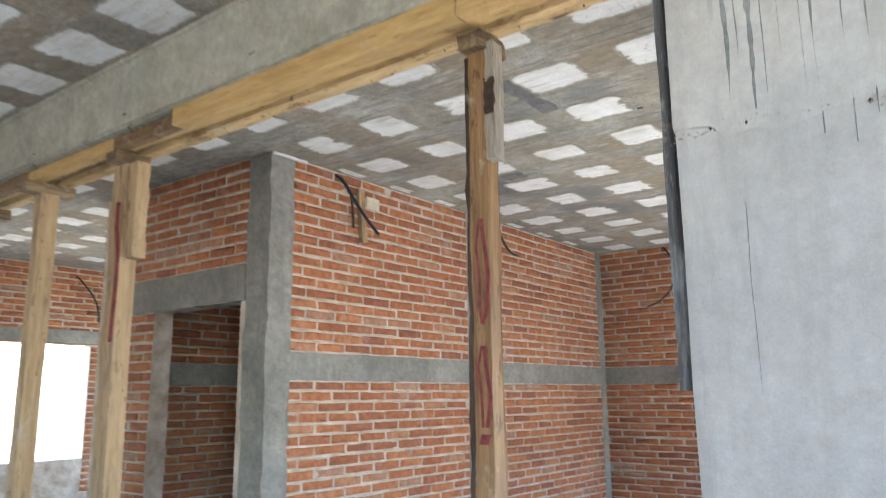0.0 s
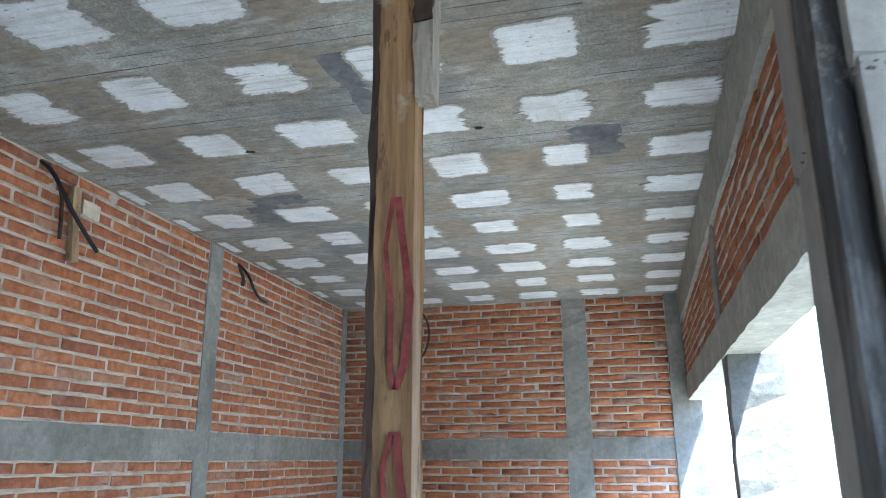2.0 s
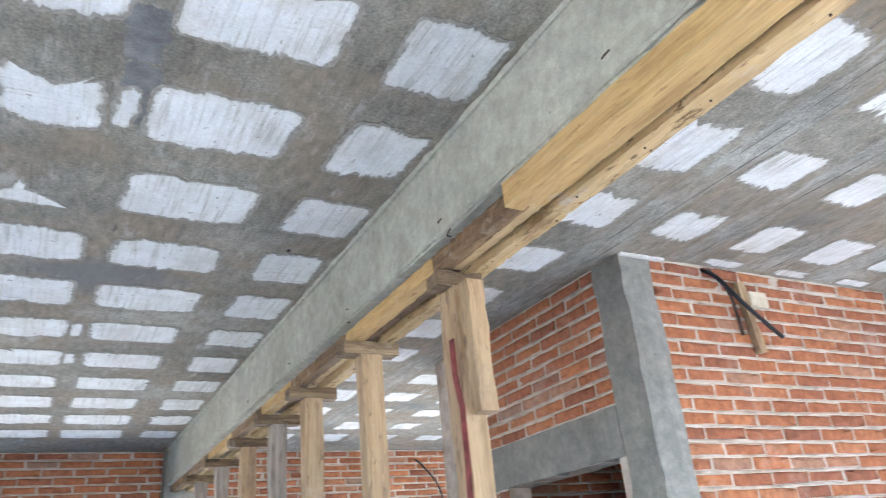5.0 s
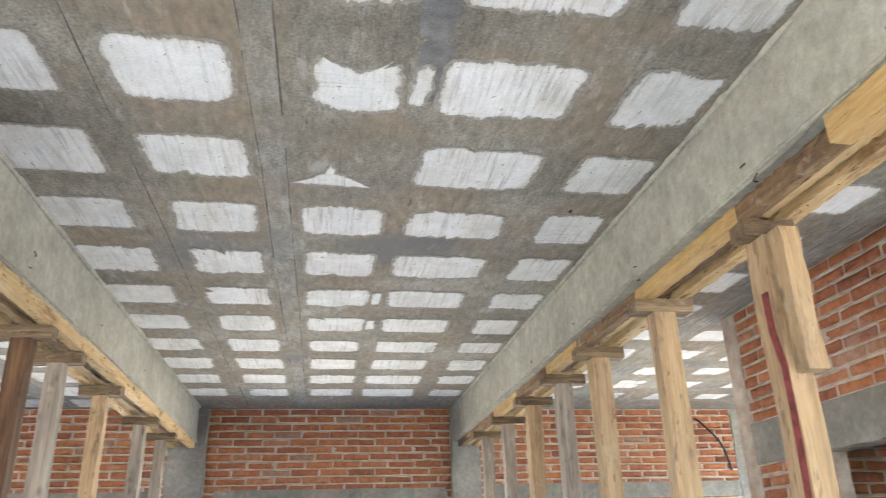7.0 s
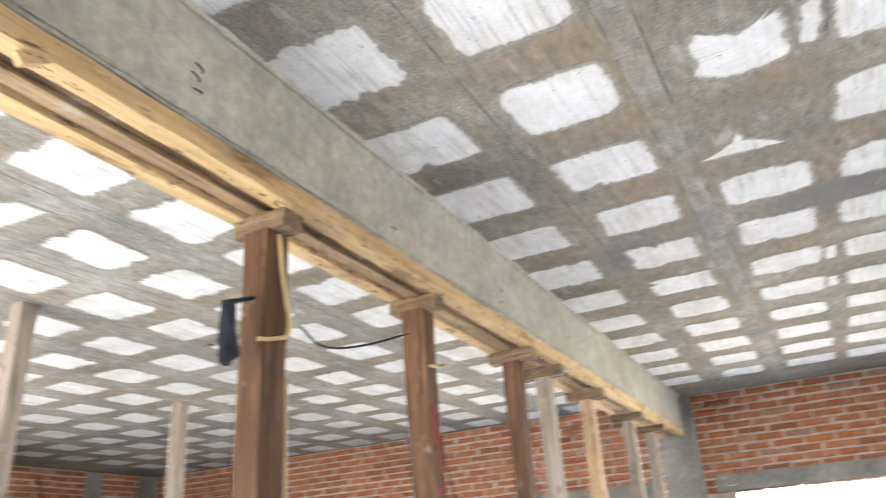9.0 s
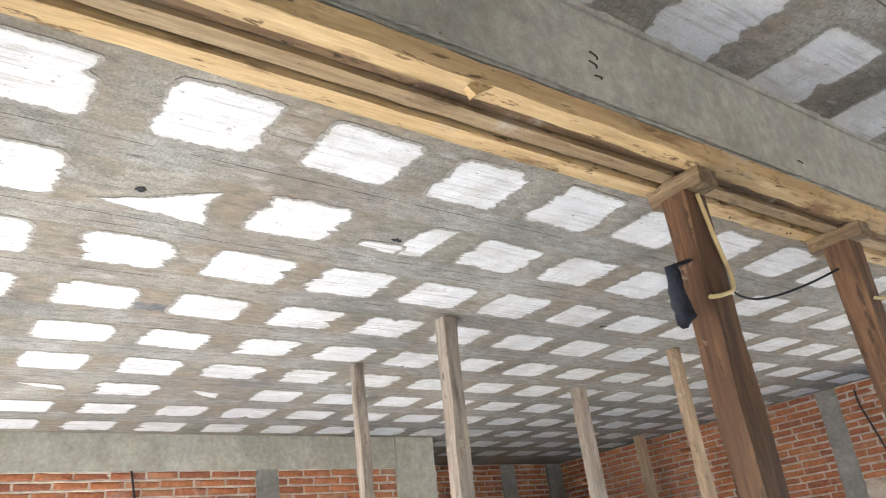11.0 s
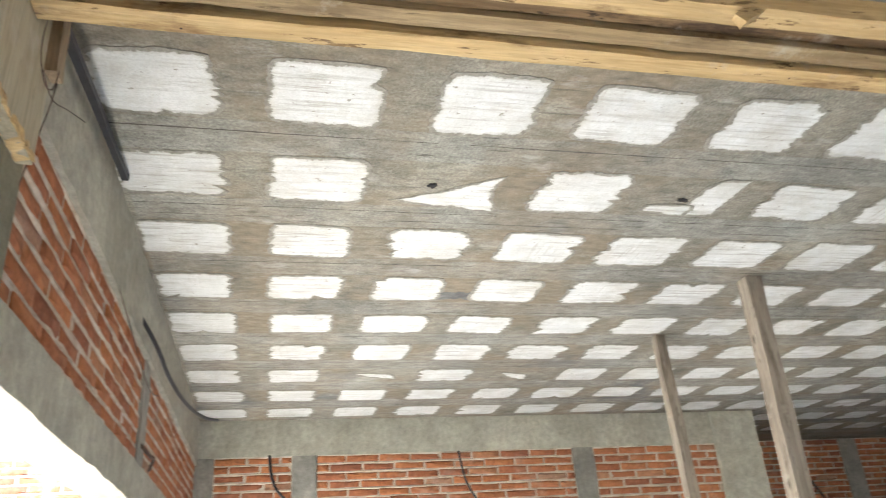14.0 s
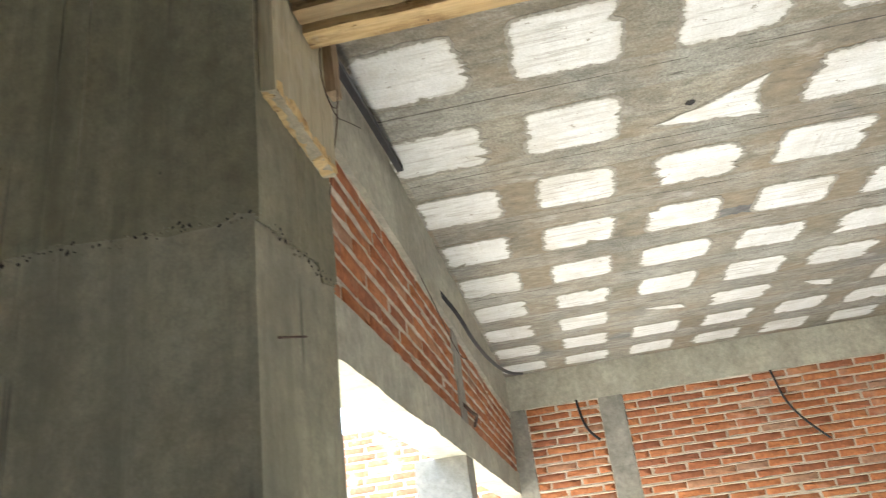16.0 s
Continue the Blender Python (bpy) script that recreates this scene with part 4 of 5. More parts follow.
# ---------------------------------------------------------------- formwork under the beams
def formwork(name, x0, x1, splits, seed):
    """Soffit planks between two edge rails, still nailed under a beam."""
    rng = random.Random(seed)
    fw = thing(name, "yellow pine formwork planks nailed under the concrete beam", "formwork", "beam formwork")
    east = x0 > 0
    for k, (y0, y1) in enumerate(zip(splits, splits[1:])):
        dz = rng.uniform(-0.006, 0.006)
        if east and y0 < 3.0:
            boards = (("edge_rail", x0 - 0.006, x0 + 0.052, ZB - 0.078, ZB - 0.005, M_OCHRE),
                      ("soffit_plank", x0 + 0.056, x0 + 0.128, ZB - 0.052, ZB - 0.004, M_OCHRE),
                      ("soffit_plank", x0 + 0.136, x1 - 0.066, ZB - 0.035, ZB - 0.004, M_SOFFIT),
                      ("edge_rail", x1 - 0.062, x1 + 0.004, ZB - 0.058, ZB - 0.005, M_PINE))
        elif east:
            boards = (("edge_rail", x0 + 0.03, x0 + 0.08, ZB - 0.06, ZB - 0.005, M_OCHRE if k % 2 else M_SOFFIT),
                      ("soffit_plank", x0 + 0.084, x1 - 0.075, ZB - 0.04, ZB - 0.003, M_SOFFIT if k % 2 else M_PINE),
                      ("edge_rail", x1 - 0.055, x1, ZB - 0.062, ZB - 0.005, M_PINE))
        else:
            boards = (("edge_rail", x1 - 0.05, x1 + 0.002, ZB - 0.06, ZB - 0.005, M_PINE),
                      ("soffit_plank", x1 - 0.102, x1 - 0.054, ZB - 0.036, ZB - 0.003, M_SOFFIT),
                      ("soffit_plank", x1 - 0.15, x1 - 0.105, ZB - 0.05, ZB - 0.003, M_TAN),
                      ("edge_rail", x0, x0 + 0.052, ZB - 0.062, ZB - 0.005, M_PINE))
        for nm, a, b, z0, z1, m in boards:
            b_ = rough_board((b - a, y1 - y0 - 0.006, z1 - z0), rng, 0.003, 22)
            bmesh.ops.translate(b_, verts=b_.verts, vec=((a + b) / 2, (y0 + y1) / 2, (z0 + z1) / 2 + dz))
            part(nm, b_, m, fw)
    return fw


FORM_A = formwork("beam_formwork", XA0, XA1, [1.14, 1.72, 3.1, 3.6, 4.4, 5.15, 5.7, 6.4, 7.1, 8.6], 3)
FORM_B = formwork("beam_formwork", XB0, XB1, [0.93, 3.06, 3.95, 4.85, 5.3, 6.05, 7.05, 8.6], 4)


# ---------------------------------------------------------------- timber props
def prop(x, y, zt, w, d, material, label, seed, lean=(0, 0), cap=0.0, splice=None, group="props under the beams"):
    rng = random.Random(seed)
    th = thing("timber_prop", label, "prop", group)
    th.matrix_world = pose(x, y, 0)
    b = rough_board((w, d, zt), rng, 0.005, 12)
    for v in b.verts:
        u = (v.co.z + zt / 2) / zt
        v.co += Vector((x - lean[0] * (1 - u) - x, -lean[1] * (1 - u), zt / 2))
    part("post", b, material, th)
    if cap:
        c = rough_board((cap * 0.92, 0.078, 0.05), rng, 0.007, 5)
        bmesh.ops.translate(c, verts=c.verts, vec=(0, 0, zt + 0.026))
        part("head_block", c, M_CAP, th)
    if splice:
        sx, sy, sw, sd, z0, z1, m = splice
        s = rough_board((sw, sd, z1 - z0), rng, 0.005, 8)
        bmesh.ops.translate(s, verts=s.verts, vec=(sx, sy, (z0 + z1) / 2))
        part("splice_board", s, m, th)
    return th


xa, xb = (XA0 + XA1) / 2, (XB0 + XB1) / 2
ZP = ZB - 0.062 - 0.056
PROP_A1 = prop(2.365, 1.763, ZP, 0.062, 0.062, M_AMBER_Z, "amber brown timber prop with bark edge and splice board", 21, cap=0.15, splice=(-0.012, -0.048, 0.05, 0.03, ZP - 0.34, ZP + 0.02, M_GREY_Z))
b_ = rough_board((0.03, 0.012, ZP - 0.01), random.Random(19), 0.006, 40)
bmesh.ops.translate(b_, verts=b_.verts, vec=(-0.018, 0.035, ZP / 2 - 0.004))
part("bark_edge", b_, M_BARK, PROP_A1, "dark ragged bark edge")
b_ = rough_board((0.004, 0.03, 0.11), random.Random(18), 0.006, 6)
bmesh.ops.translate(b_, verts=b_.verts, vec=(-0.0395, -0.05, ZP - 0.15))
part("burn_mark", b_, M_BARK, PROP_A1, "black smear on the splice board")
PROP_A2 = prop(xa, 3.6, ZP, 0.075, 0.1, M_PINE_Z, "pale timber prop doubled with a short board, red paint", 22, cap=0.18, splice=(0.01, -0.085, 0.06, 0.055, ZP - 0.42, ZP - 0.0, M_PINE_Z))
for k, (y, m) in enumerate(((4.35, M_PINE_Z), (5.08, M_PINE_Z), (5.66, M_GREY_Z), (6.3, M_PINE_Z), (7.0, M_GREY_Z), (7.7, M_GREY_Z))):
    prop(xa, y, ZP, 0.085, 0.075, m, "pale timber prop with a cross block at its head", 30 + k, cap=0.26)
prop(xb, 3.07, ZP, 0.075, 0.095, M_BROWN_Z, "dark brown timber prop wrapped with wire", 41, cap=0.19, lean=(0, 0.03))
PROP_B2 = prop(xb, 3.92, ZP, 0.08, 0.09, M_BROWN_Z, "dark red brown timber prop, slightly leaning", 42, cap=0.2, lean=(0.0, -0.1))
for k, (y, m) in enumerate(((4.86, M_BROWN_Z), (5.28, M_GREY_Z), (6.02, M_PINE_Z), (7.0, M_GREY_Z), (7.7, M_GREY_Z))):
    prop(xb, y, ZP, 0.075, 0.075, m, "rough timber prop with a cross block at its head", 50 + k, cap=0.24)
for k, (x, y, w_, m) in enumerate(((-2.26, 3.74, 0.085, M_GREY_Z), (-3.15, 3.68, 0.065, M_GREY_Z), (-3.32, 5.79, 0.09, M_GREY_Z), (-2.3, 5.72, 0.068, M_TAN_Z), (-4.95, 8.38, 0.09, M_TAN_Z))):
    prop(x, y, H - 0.006, w_, w_, m, "weathered timber prop standing straight under the slab", 60 + k, lean=(0.0, -0.05 if k else 0.06), group="props under the slab")

# ---------------------------------------------------------------- fittings and site clutter
def hose(name, label, pts, r, material=M_BLACK, category="hose", group=""):
    return tagged(part(name, tube(pts, r), material), label, category, group)


# north wall of the east bay: wood stub, bent bars, pale filler
rg = random.Random(77)
yn = Y_NORTH
st = rough_board((0.045, 0.03, 0.36), rg, 0.004, 5)
bmesh.ops.rotate(st, verts=st.verts, matrix=Matrix.Rotation(radians(-7), 3, 'Y'))
bmesh.ops.translate(st, verts=st.verts, vec=(4.125, yn - 0.022, 2.545))
tagged(part("wood_stub", st, M_PINE_Z), "short rough wood stub stuck to the brick wall", "wood offcut")
hose("wall_conduit", "dark bent conduit end sticking out of the brick wall", [(3.90, yn + 0.02, 2.79), (3.92, yn - 0.05, 2.74), (3.98, yn - 0.1, 2.6), (4.06, yn - 0.14, 2.48), (4.14, yn - 0.16, 2.4)], 0.011)
hose("tie_wire", "thin rusty wire bundle hanging on the wall", [(3.93, yn - 0.01, 2.78), (4.0, yn - 0.04, 2.68), (4.03, yn - 0.03, 2.58), (4.05, yn - 0.02, 2.45)], 0.009, M_RUST, "wire")
hose("wall_conduit", "dark hooked conduit end sticking out of the brick wall", [(5.72, yn + 0.02, 2.76), (5.74, yn - 0.06, 2.68), (5.79, yn - 0.08, 2.58), (5.88, yn - 0.085, 2.53), (5.97, yn - 0.085, 2.53)], 0.01)
hose("tie_wire", "thin rusty wire stub on the wall", [(5.70, yn + 0.01, 2.75), (5.73, yn - 0.03, 2.66), (5.74, yn - 0.02, 2.6)], 0.012, M_RUST, "wire")
hose("wall_conduit", "thin black conduit curving out of the brick wall", [(7.74, 3.29, 2.8), (7.67, 3.25, 2.77), (7.66, 3.17, 2.66), (7.66, 3.15, 2.5), (7.66, 3.21, 2.34), (7.66, 3.34, 2.24), (7.66, 3.45, 2.21)], 0.009)
blk = rough_board((0.13, 0.05, 0.075), rg, 0.006, 3)
bmesh.ops.translate(blk, verts=blk.verts, vec=(4.25, yn + 0.018, 2.655))
tagged(part("mortar_block", blk, M_FILL), "pale mortar block let into the brickwork", "mortar patch")

sm = rough_board((0.26, 0.022, 0.012), rg, 0.004, 10)
bmesh.ops.translate(sm, verts=sm.verts, vec=(X_BOX + 0.13, yn - 0.02, H - 0.008))
tagged(part("mortar_smear", sm, M_WHITE), "white mortar smear where the column meets the slab", "mortar patch")

# west bay: square conduit in the corner, hoses and cables
xw = X_WEST
cond = rough_board((1.02, 0.022, 0.022), rg, 0.001, 6)
bmesh.ops.rotate(cond, verts=cond.verts, matrix=Matrix.Rotation(radians(5.5), 3, 'Y'))
bmesh.ops.translate(cond, verts=cond.verts, vec=(-0.99, Y_SW + 0.05, 2.727))
tagged(part("conduit", cond, M_BLACK), "black square conduit lying along the ring beam", "conduit")
hose("hose", "black flexible hose hanging in the corner under the slab", [(-2.28, Y_SW + 0.01, 2.57), (-2.36, Y_SW + 0.08, 2.46), (-2.6, Y_SW + 0.1, 2.4), (-3.1, Y_SW + 0.13, 2.4), (-3.7, Y_SW + 0.17, 2.47), (-4.15, Y_SW + 0.22, 2.56)], 0.01)
hose("cable", "short black cable end hanging from the ring beam", [(xw - 0.02, 1.37, 2.56), (xw + 0.03, 1.375, 2.48), (xw + 0.04, 1.39, 2.36), (xw + 0.04, 1.43, 2.26), (xw + 0.04, 1.5, 2.19)], 0.011, category="cable", group="cables on the west wall")
hose("cable", "black cable hanging in a slack curve over the bricks", [(xw - 0.02, 2.88, 2.56), (xw + 0.03, 2.885, 2.46), (xw + 0.04, 2.91, 2.28), (xw + 0.04, 3.0, 2.12), (xw + 0.04, 3.15, 1.955)], 0.009, category="cable", group="cables on the west wall")
x2 = X_WEST2
hose("cable", "black cable hanging in a slack curve over the bricks", [(x2 - 0.02, 9.0 - 1.9, 2.72), (x2 + 0.04, 7.12, 2.6), (x2 + 0.05, 7.2, 2.35), (x2 + 0.05, 7.35, 2.1)], 0.011, category="cable", group="cables on the west wall")
hose("cable", "thin black cable hanging on the far brick wall", [(-2.6, Y_FAR + 0.02, 2.78), (-2.58, Y_FAR - 0.04, 2.6), (-2.5, Y_FAR - 0.05, 2.3), (-2.42, Y_FAR - 0.05, 1.95)], 0.01, category="cable")
hose("cable", "thin black cable hanging on the far brick wall", [(4.62, Y_FAR + 0.02, 2.72), (4.66, Y_FAR - 0.05, 2.66), (4.85, Y_FAR - 0.06, 2.45), (4.9, Y_FAR - 0.06, 2.2)], 0.01, category="cable")
hose("tie_wire", "rusty wire along the top of the brick strip", [(-1.75, Y_SW + 0.012, 2.5), (-2.0, Y_SW + 0.03, 2.42), (-2.3, Y_SW + 0.03, 2.36), (-2.62, Y_SW + 0.03, 2.33), (-2.85, Y_SW + 0.03, 2.38)], 0.0022, M_RUST, "wire")
hose("tie_wire", "rusty wire ends sticking out of the tie column", [(-2.64, Y_SW + 0.0, 2.12), (-2.68, Y_SW + 0.05, 2.06), (-2.78, Y_SW + 0.05, 2.08), (-2.86, Y_SW + 0.02, 2.04)], 0.008, M_RUST, "wire")

# west column: form board left at its head, wires, a nail
cb_n = 0.897
fb = thing("form_board", "pale splintered form board nailed on the column head", "form board")
b_ = rough_board((0.33, 0.03, 0.6), rg, 0.002, 8)
for v in b_.verts:
    if v.co.z < -0.28:
        v.co.z += rg.uniform(-0.004, 0.006)
bmesh.ops.translate(b_, verts=b_.verts, vec=(-0.295, cb_n + 0.018, 2.49))
part("board", b_, M_PLY, fb)
b_ = rough_board((0.045, 0.022, 0.42), rg, 0.002, 8)
bmesh.ops.rotate(b_, verts=b_.verts, matrix=Matrix.Rotation(radians(4), 3, 'Y'))
bmesh.ops.translate(b_, verts=b_.verts, vec=(-0.43, cb_n + 0.044, 2.59))
part("cleat", b_, M_TAN_Z, fb, "yellow pine cleat")
b_ = rough_board((0.32, 0.031, 0.02), rg, 0.004, 24)
bmesh.ops.translate(b_, verts=b_.verts, vec=(-0.295, cb_n + 0.019, 2.2))
part("splintered_end", b_, M_PINE, fb, "yellow splintered end grain")
hose("tie_wire", "rusty tie wire twisted round the form board", [(-0.3, cb_n + 0.05, 2.78), (-0.36, cb_n + 0.05, 2.5), (-0.33, cb_n + 0.05, 2.36), (-0.38, cb_n + 0.055, 2.3), (-0.43, cb_n + 0.06, 2.34), (-0.5, cb_n + 0.03, 2.6)], 0.0013, M_RUST, "wire")
hose("tie_wire", "rusty tie wire hanging beside the column", [(-0.47, cb_n + 0.04, 2.7), (-0.475, cb_n + 0.05, 2.4), (-0.49, cb_n + 0.01, 2.2), (-0.52, cb_n - 0.02, 2.05)], 0.0015, M_RUST, "wire")
hose("tie_wire", "thin wire reaching out to the conduit", [(-0.4, cb_n + 0.04, 2.36), (-0.5, cb_n + 0.03, 2.36), (-0.75, Y_SW + 0.06, 2.52), (-0.95, Y_SW + 0.05, 2.62)], 0.0013, M_RUST, "wire")
hose("nail", "long rusty nail lying flat on the column face", [(-0.17, cb_n + 0.006, 1.757), (-0.23, cb_n + 0.008, 1.774), (-0.29, cb_n + 0.008, 1.791)], 0.002, M_RUST, "nail")

# east column: dark form plank standing along its edge
fp = thing("form_plank", "dark cement-smeared form plank standing against the column", "form plank")
b_ = rough_board((0.09, 0.034, 1.42), rg, 0.003, 14)
bmesh.ops.translate(b_, verts=b_.verts, vec=(2.245, 1.146, 2.08))
part("plank", b_, M_DARKPLANK, fp)
b_ = rough_board((0.03, 0.03, 1.1), rg, 0.004, 12)
bmesh.ops.translate(b_, verts=b_.verts, vec=(2.31, 1.145, 2.24))
part("batten", b_, M_GREY_Z, fp, "pale weathered batten")


# wire staples left in the beams' faces
def staple(x, y, z, out, seed):
    rng = random.Random(seed)
    d = 0.012 * out
    a = rng.uniform(-0.02, 0.02)
    hose("tie_wire", "rusty wire end sticking out of the concrete beam", [(x - d, y, z), (x + d * 0.3, y, z), (x + d * 0.45, y - 0.012, z + a * 0.3), (x + d * 0.5, y - 0.032, z + a * 0.5)], 0.0024, M_RUST, "wire", "wire ends in the beams")


for k, (y, z) in enumerate(((2.64, 2.57), (3.48, 2.55), (3.43, 2.48), (4.3, 2.55), (4.29, 2.49), (5.09, 2.55), (5.1, 2.5), (5.88, 2.55), (6.64, 2.55))):
    staple(XA0, y, z, -1, 300 + k)
for k, (y, z) in enumerate(((2.69, 2.64), (2.68, 2.61), (2.69, 2.58), (3.6, 2.56), (4.53, 2.61), (4.51, 2.555), (5.48, 2.62), (6.46, 2.62))):
    staple(XB1, y, z, 1, 330 + k)

# rag and cord on the first prop under the west beam
def rag(x, y, z):
    rng = random.Random(5)
    bm = bmesh.new()
    n, m = 12, 9
    grid = []
    for j in range(m):
        row = []
        for i in range(n):
            a = 2 * math.pi * i / n
            r = 0.011 + 0.013 * (j / (m - 1)) ** 0.7 + 0.005 * math.sin(3 * a + j * 0.7) + rng.uniform(-0.003, 0.003)
            knot = 1.0 if j == 0 else 0.0
            row.append(bm.verts.new((x + r * (1 - 0.5 * knot) * math.cos(a), y + 0.11 * knot + r * 1.1 * math.sin(a), z + 0.02 * knot - 0.17 * j / (m - 1) + 0.012 * math.sin(2 * a) * (j / m))))
        grid.append(row)
    for r0, r1 in zip(grid, grid[1:]):
        for i in range(n):
            bm.faces.new((r0[i], r0[(i + 1) % n], r1[(i + 1) % n], r1[i]))
    bm.faces.new(grid[0])
    bm.faces.new(grid[-1][::-1])
    bmesh.ops.recalc_face_normals(bm, faces=bm.faces)
    for f in bm.faces:
        f.smooth = True
    return tagged(part("rag", bm, M_RAG), "dark blue-black rag tied to a timber prop", "rag")


rag(xb + 0.0, 2.935, 2.165)
hose("cord", "pale yellow cord tied round the timber prop", [(xb + 0.05, 3.06, 2.36), (xb + 0.055, 3.075, 2.22), (xb + 0.055, 3.115, 2.085), (xb + 0.05, 3.04, 2.06), (xb + 0.05, 2.99, 2.05)], 0.006, M_CORD, "cord")
hose("cord", "pale cord tied round the timber prop", [(xb + 0.054, 3.9, 2.16), (xb + 0.056, 3.95, 2.165), (xb + 0.054, 4.0, 2.18)], 0.006, M_CORD, "cord")
hose("cable", "thin black wire dangling from the prop", [(xb, 3.91, 2.3), (xb - 0.1, 3.72, 2.22), (xb - 0.2, 3.6, 2.2), (xb - 0.25, 3.55, 2.28)], 0.004, category="cable")
chip = rough_board((0.02, 0.085, 0.026), rg, 0.004, 4)
bmesh.ops.rotate(chip, verts=chip.verts, matrix=Matrix.Rotation(radians(35), 3, 'X'))
bmesh.ops.translate(chip, verts=chip.verts, vec=(XB1 - 0.012, 2.285, 2.425))
tagged(part("wood_chip", chip, M_PINE), "splinter of yellow pine on the form rail", "wood chip")

# spots in the slab: small dark pockets
for k, (x, y, r) in enumerate(((4.077, 3.01, 0.02), (4.095, 1.967, 0.016), (-1.487, 1.925, 0.021), (-1.503, 2.965, 0.022), (-2.08, 4.79, 0.022), (1.95, 4.33, 0.014))):
    bm = bmesh.new()
    rng = random.Random(600 + k)
    ring = [bm.verts.new((x + r * rng.uniform(0.35, 1.2) * math.cos(a), y + r * rng.uniform(0.6, 1.7) * math.sin(a), H - 0.0045)) for a in (2 * math.pi * i / 14 for i in range(14))]
    c = bm.verts.new((x, y, H - 0.0075))
    for i in range(14):
        bm.faces.new((c, ring[(i + 1) % 14], ring[i]))
    tagged(part("plug_hole", bm, M_PIT), "small dark plugged hole in the slab", "hole", "plugged holes in the slab", "structure")

# red paint strokes on the props
def stroke(owner_at, pts, w):
    x, y = owner_at
    bm = bmesh.new()
    vs = []
    for i, (dy, z) in enumerate(pts):
        j = 0.006 * math.sin(i * 2.1)
        vs.append((bm.verts.new((x, y + dy - w / 2 + j, z)), bm.verts.new((x, y + dy + w / 2 + j, z)), bm.verts.new((x + 0.003, y + dy + w / 2 + j, z)), bm.verts.new((x + 0.003, y + dy - w / 2 + j, z))))
    for a, b in zip(vs, vs[1:]):
        for i in range(4):
            k = (i + 1) % 4
            bm.faces.new((a[i], a[k], b[k], b[i]))
    bm.faces.new(vs[0])
    bm.faces.new(vs[-1][::-1])
    bmesh.ops.recalc_face_normals(bm, faces=bm.faces)
    return bm


RED = [
    (PROP_A1, (-0.035, -0.006), [(0.006, 1.86), (0.012, 1.78), (0.012, 1.68), (0.008, 1.6), (-0.004, 1.56)], 0.007),
    (PROP_A1, (-0.035, -0.02), [(0.012, 1.86), (0.0, 1.8), (-0.004, 1.7), (-0.002, 1.6), (0.008, 1.56)], 0.012),
    (PROP_A1, (-0.035, -0.006), [(0.004, 1.5), (0.012, 1.44), (0.012, 1.36), (0.004, 1.28)], 0.007),
    (PROP_A1, (-0.035, -0.02), [(0.01, 1.5), (0.0, 1.44), (-0.004, 1.36), (0.004, 1.28)], 0.011),
    (PROP_A1, (-0.035, -0.012), [(0.0, 1.262), (0.004, 1.235)], 0.03),
    (PROP_A2, (-0.041, -0.03), [(0.02, 2.2), (0.014, 2.08), (0.0, 1.98), (-0.006, 1.86), (0.0, 1.6)], 0.03),
    (PROP_B2, (0.0385, 0.02), [(-0.01, 2.02), (0.0, 1.92), (0.01, 1.84), (0.012, 1.72)], 0.058),
]
for th, at, pts, w_ in RED:
    b_ = stroke(at, pts, w_)
    ob = part("paint_mark", b_, M_RED, th, "red paint mark")


# nail heads along the form rails
def nails(name_of, x, ys, z, seed):
    rng = random.Random(seed)
    bm = bmesh.new()
    for y in ys:
        m = Matrix.Translation((x + rng.uniform(-0.018, 0.018), y + rng.uniform(-0.09, 0.09), z + 0.003))
        bmesh.ops.create_cone(bm, cap_ends=True, segments=6, radius1=0.0028, radius2=0.0032, depth=0.004, matrix=m)
    ob = part("nail_heads", bm, M_RUST, name_of)
    return tagged(ob, kind="stuff")


nails(FORM_A, XA1 - 0.025, [1.3 + 0.17 * k for k in range(40)], ZB - 0.066, 1)
nails(FORM_B, XB0 + 0.025, [1.1 + 0.16 * k for k in range(44)], ZB - 0.066, 2)


# ---------------------------------------------------------------- laying the bricks
REST = []
COUNT = {}


def wander(u, k):
    """How far a hand-laid course strays from level at u."""
    return 0.0055 * noise.noise(Vector((u * 1.3, k * 0.21, 2.0))) + 0.003 * noise.noise(Vector((u * 4.1, k * 0.9, 8.0)))


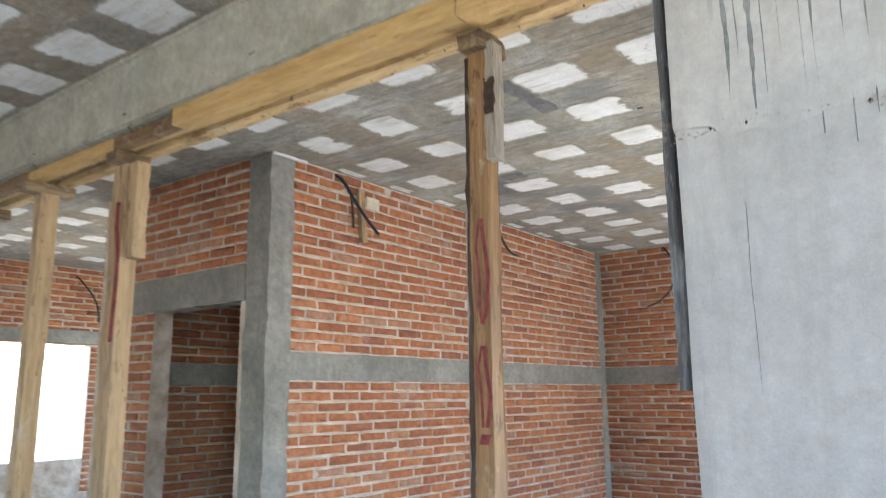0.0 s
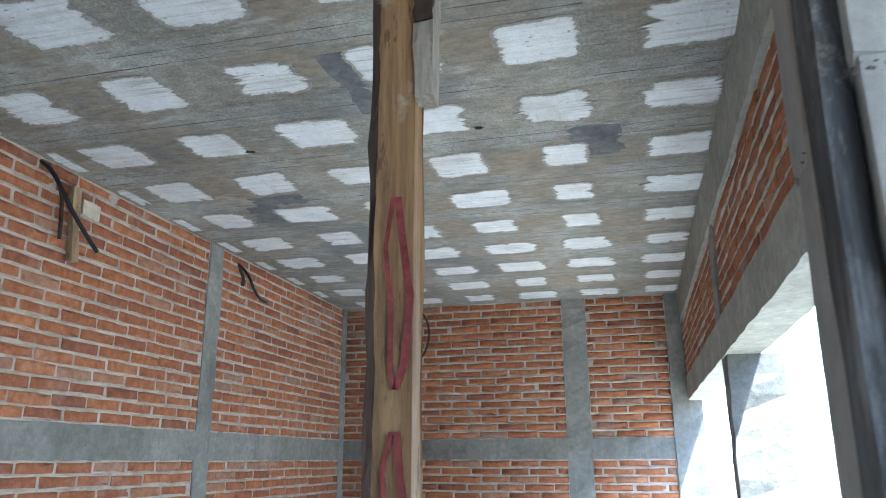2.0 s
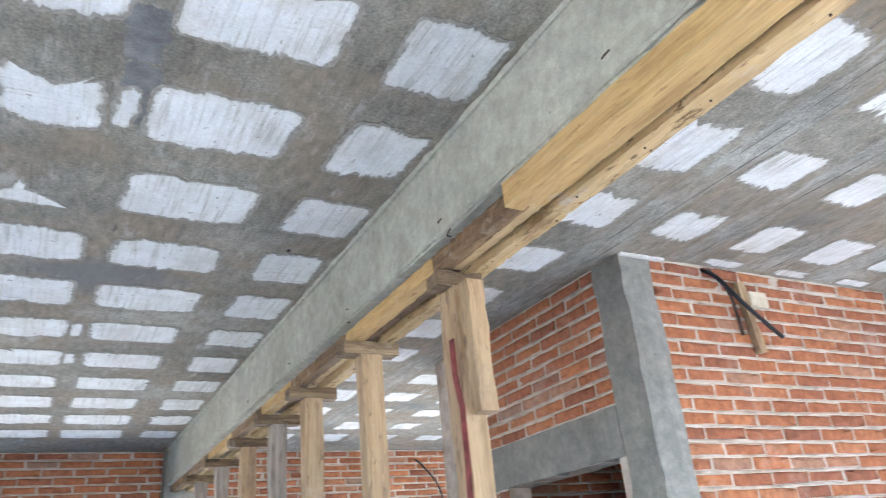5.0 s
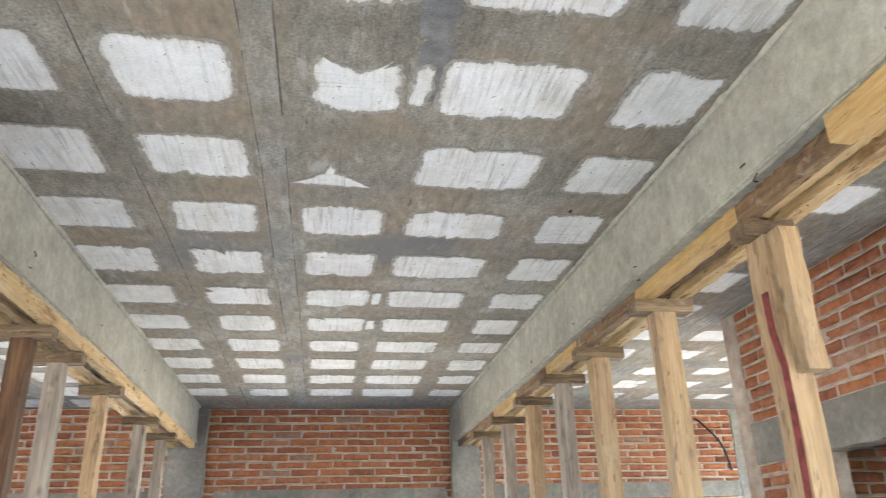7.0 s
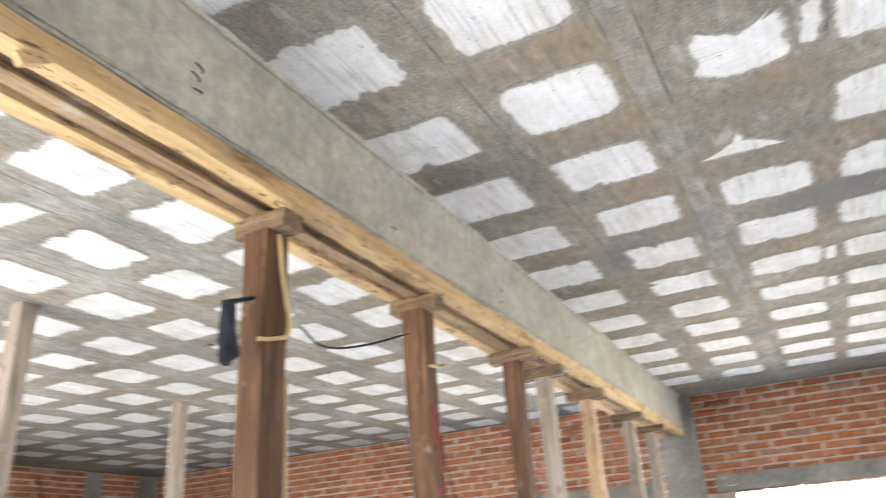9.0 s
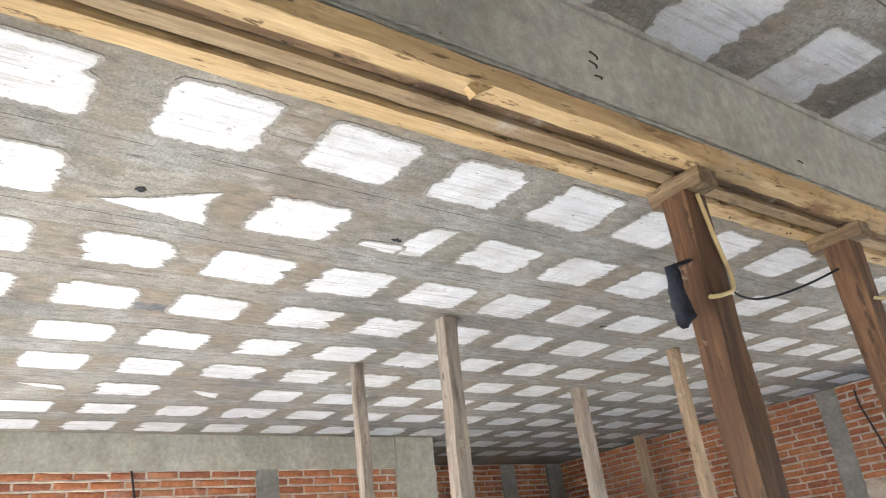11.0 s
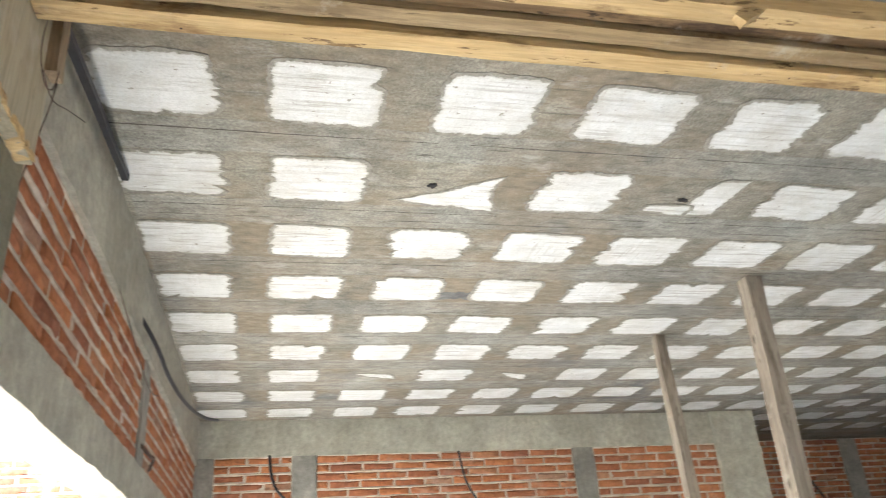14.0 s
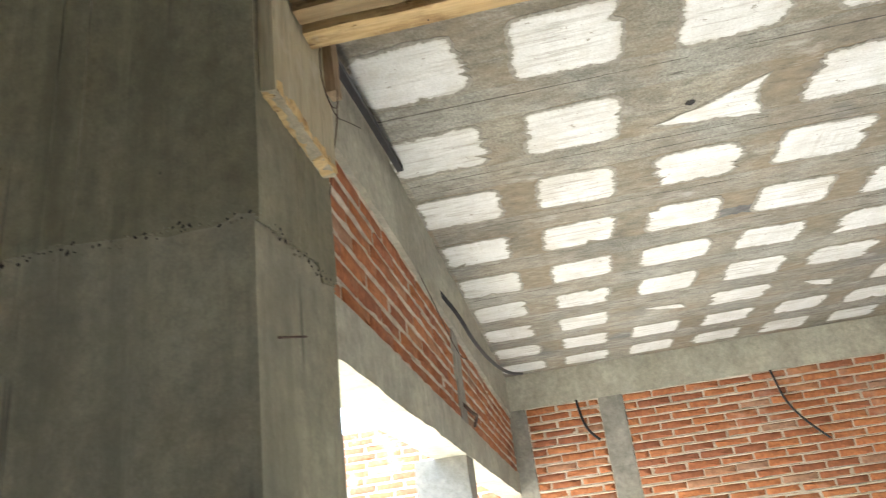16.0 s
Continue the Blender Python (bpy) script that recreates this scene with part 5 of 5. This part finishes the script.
def ridges(owner, face, at, u0, u1, z0, z1, seed):
    """Mortar pressed out of the bed joints of a brick field: lumpy, broken ridges along every course."""
    rng = random.Random(seed)
    n = max(1, round((z1 - z0) / COURSE))
    pitch = (z1 - z0) / n
    vs, fs = [], []
    step = 0.022
    for k in range(n + 1):
        z = z0 + k * pitch
        if k in (0, n):
            z += 0.004 if k == 0 else -0.004
        m = max(2, int((u1 - u0 - 0.01) / step))
        ring0 = None
        ph = rng.uniform(0, 100)
        for i in range(m + 1):
            u = u0 + 0.005 + (u1 - u0 - 0.01) * i / m
            a = noise.noise(Vector((u * 2.3, k * 1.7, ph)))
            f = noise.noise(Vector((u * 17, k * 3.1, ph)))
            half = max(0.002, 0.0058 + 0.005 * a + 0.0045 * f)
            out = 0.001 + 0.008 * a + 0.006 * f + rng.uniform(-0.001, 0.001)
            zz = z + 0.003 * noise.noise(Vector((u * 7, k * 2.3, ph + 4))) + (wander(u, k - 0.5) if 0 < k < n else 0)
            base = len(vs)
            for dz, d in ((-half, -0.004), (-half * 0.45, out), (half * 0.55, out * 0.75), (half, -0.004)):
                q = {'s': (u, at - d), 'n': (u, at + d), 'e': (at + d, u), 'w': (at - d, u)}[face]
                vs.append((q[0], q[1], zz + dz))
            if ring0 is not None:
                for j in range(3):
                    fs.append((ring0 + j, ring0 + j + 1, base + j + 1, base + j))
            ring0 = base
    me = bpy.data.meshes.new("mortar_ridges")
    me.from_pydata(vs, [], fs)
    me.materials.append(M_SQUEEZED)
    ob = new("mortar_ridges", me)
    ob.parent = owner
    tagged(ob, "pale mortar pressed out of the bed joints", kind="stuff")


def lay(owner, face, at, u0, u1, z0, z1, seed):
    rng = random.Random(seed)
    n = max(1, round((z1 - z0) / COURSE))
    pitch = (z1 - z0) / n
    zs = BH * pitch / COURSE / BH
    turn = {'s': 0, 'n': 180, 'e': 90, 'w': -90}[face]
    limit = 300
    for k in range(n):
        z = z0 + (k + 0.5) * pitch
        u = u0 - (BL + JH) * (0.5 if k % 2 else 0.0) - rng.uniform(0, 0.03)
        sag = rng.uniform(-0.002, 0.002)
        while u < u1:
            length = BL * rng.uniform(0.93, 1.05)
            a, b = max(u, u0 + 0.004), min(u + length, u1 - 0.004)
            u += length + JH * rng.uniform(0.7, 1.5)
            if b - a < 0.03:
                continue
            mid, sx = (a + b) / 2, (b - a) / BL
            out = rng.uniform(-0.003, 0.005)
            zz = z + sag + rng.uniform(-0.002, 0.002) + wander(mid, k)
            place = {'s': (mid, at + 0.05 - out, zz), 'n': (mid, at - 0.05 + out, zz), 'e': (at - 0.05 + out, mid, zz), 'w': (at + 0.05 - out, mid, zz)}[face]
            m = pose(*place, rng.uniform(-0.5, 0.5), rng.uniform(-0.4, 0.4), turn + rng.uniform(-0.6, 0.6)) @ Matrix.Diagonal((sx, 1, zs * rng.uniform(0.93, 1.04), 1))
            me = BRICKS[rng.randrange(len(BRICKS))]
            if COUNT.get(owner.name, 0) < limit:
                COUNT[owner.name] = COUNT.get(owner.name, 0) + 1
                ob = new("brick", me)
                ob.parent = owner
                ob.matrix_world = m
            else:
                REST.append((owner, me, m))


for i, p in enumerate(PANELS):
    lay(*p, 500 + i)
    ridges(*p, 900 + i)
byowner = {}
for owner, me, m in REST:
    byowner.setdefault(owner.name, (owner, []))[1].append((me, m))
for owner, items in byowner.values():
    vs, fs = [], []
    for me, m in items:
        base = len(vs)
        vs += [tuple(m @ v.co) for v in me.vertices]
        fs += [tuple(base + i for i in p.vertices) for p in me.polygons]
    me = bpy.data.meshes.new("brickwork")
    me.from_pydata(vs, [], fs)
    me.polygons.foreach_set("use_smooth", [True] * len(fs))
    me.materials.append(M_BRICK_I)
    ob = new("brickwork", me)
    ob.parent = owner
    tagged(ob, kind="stuff")
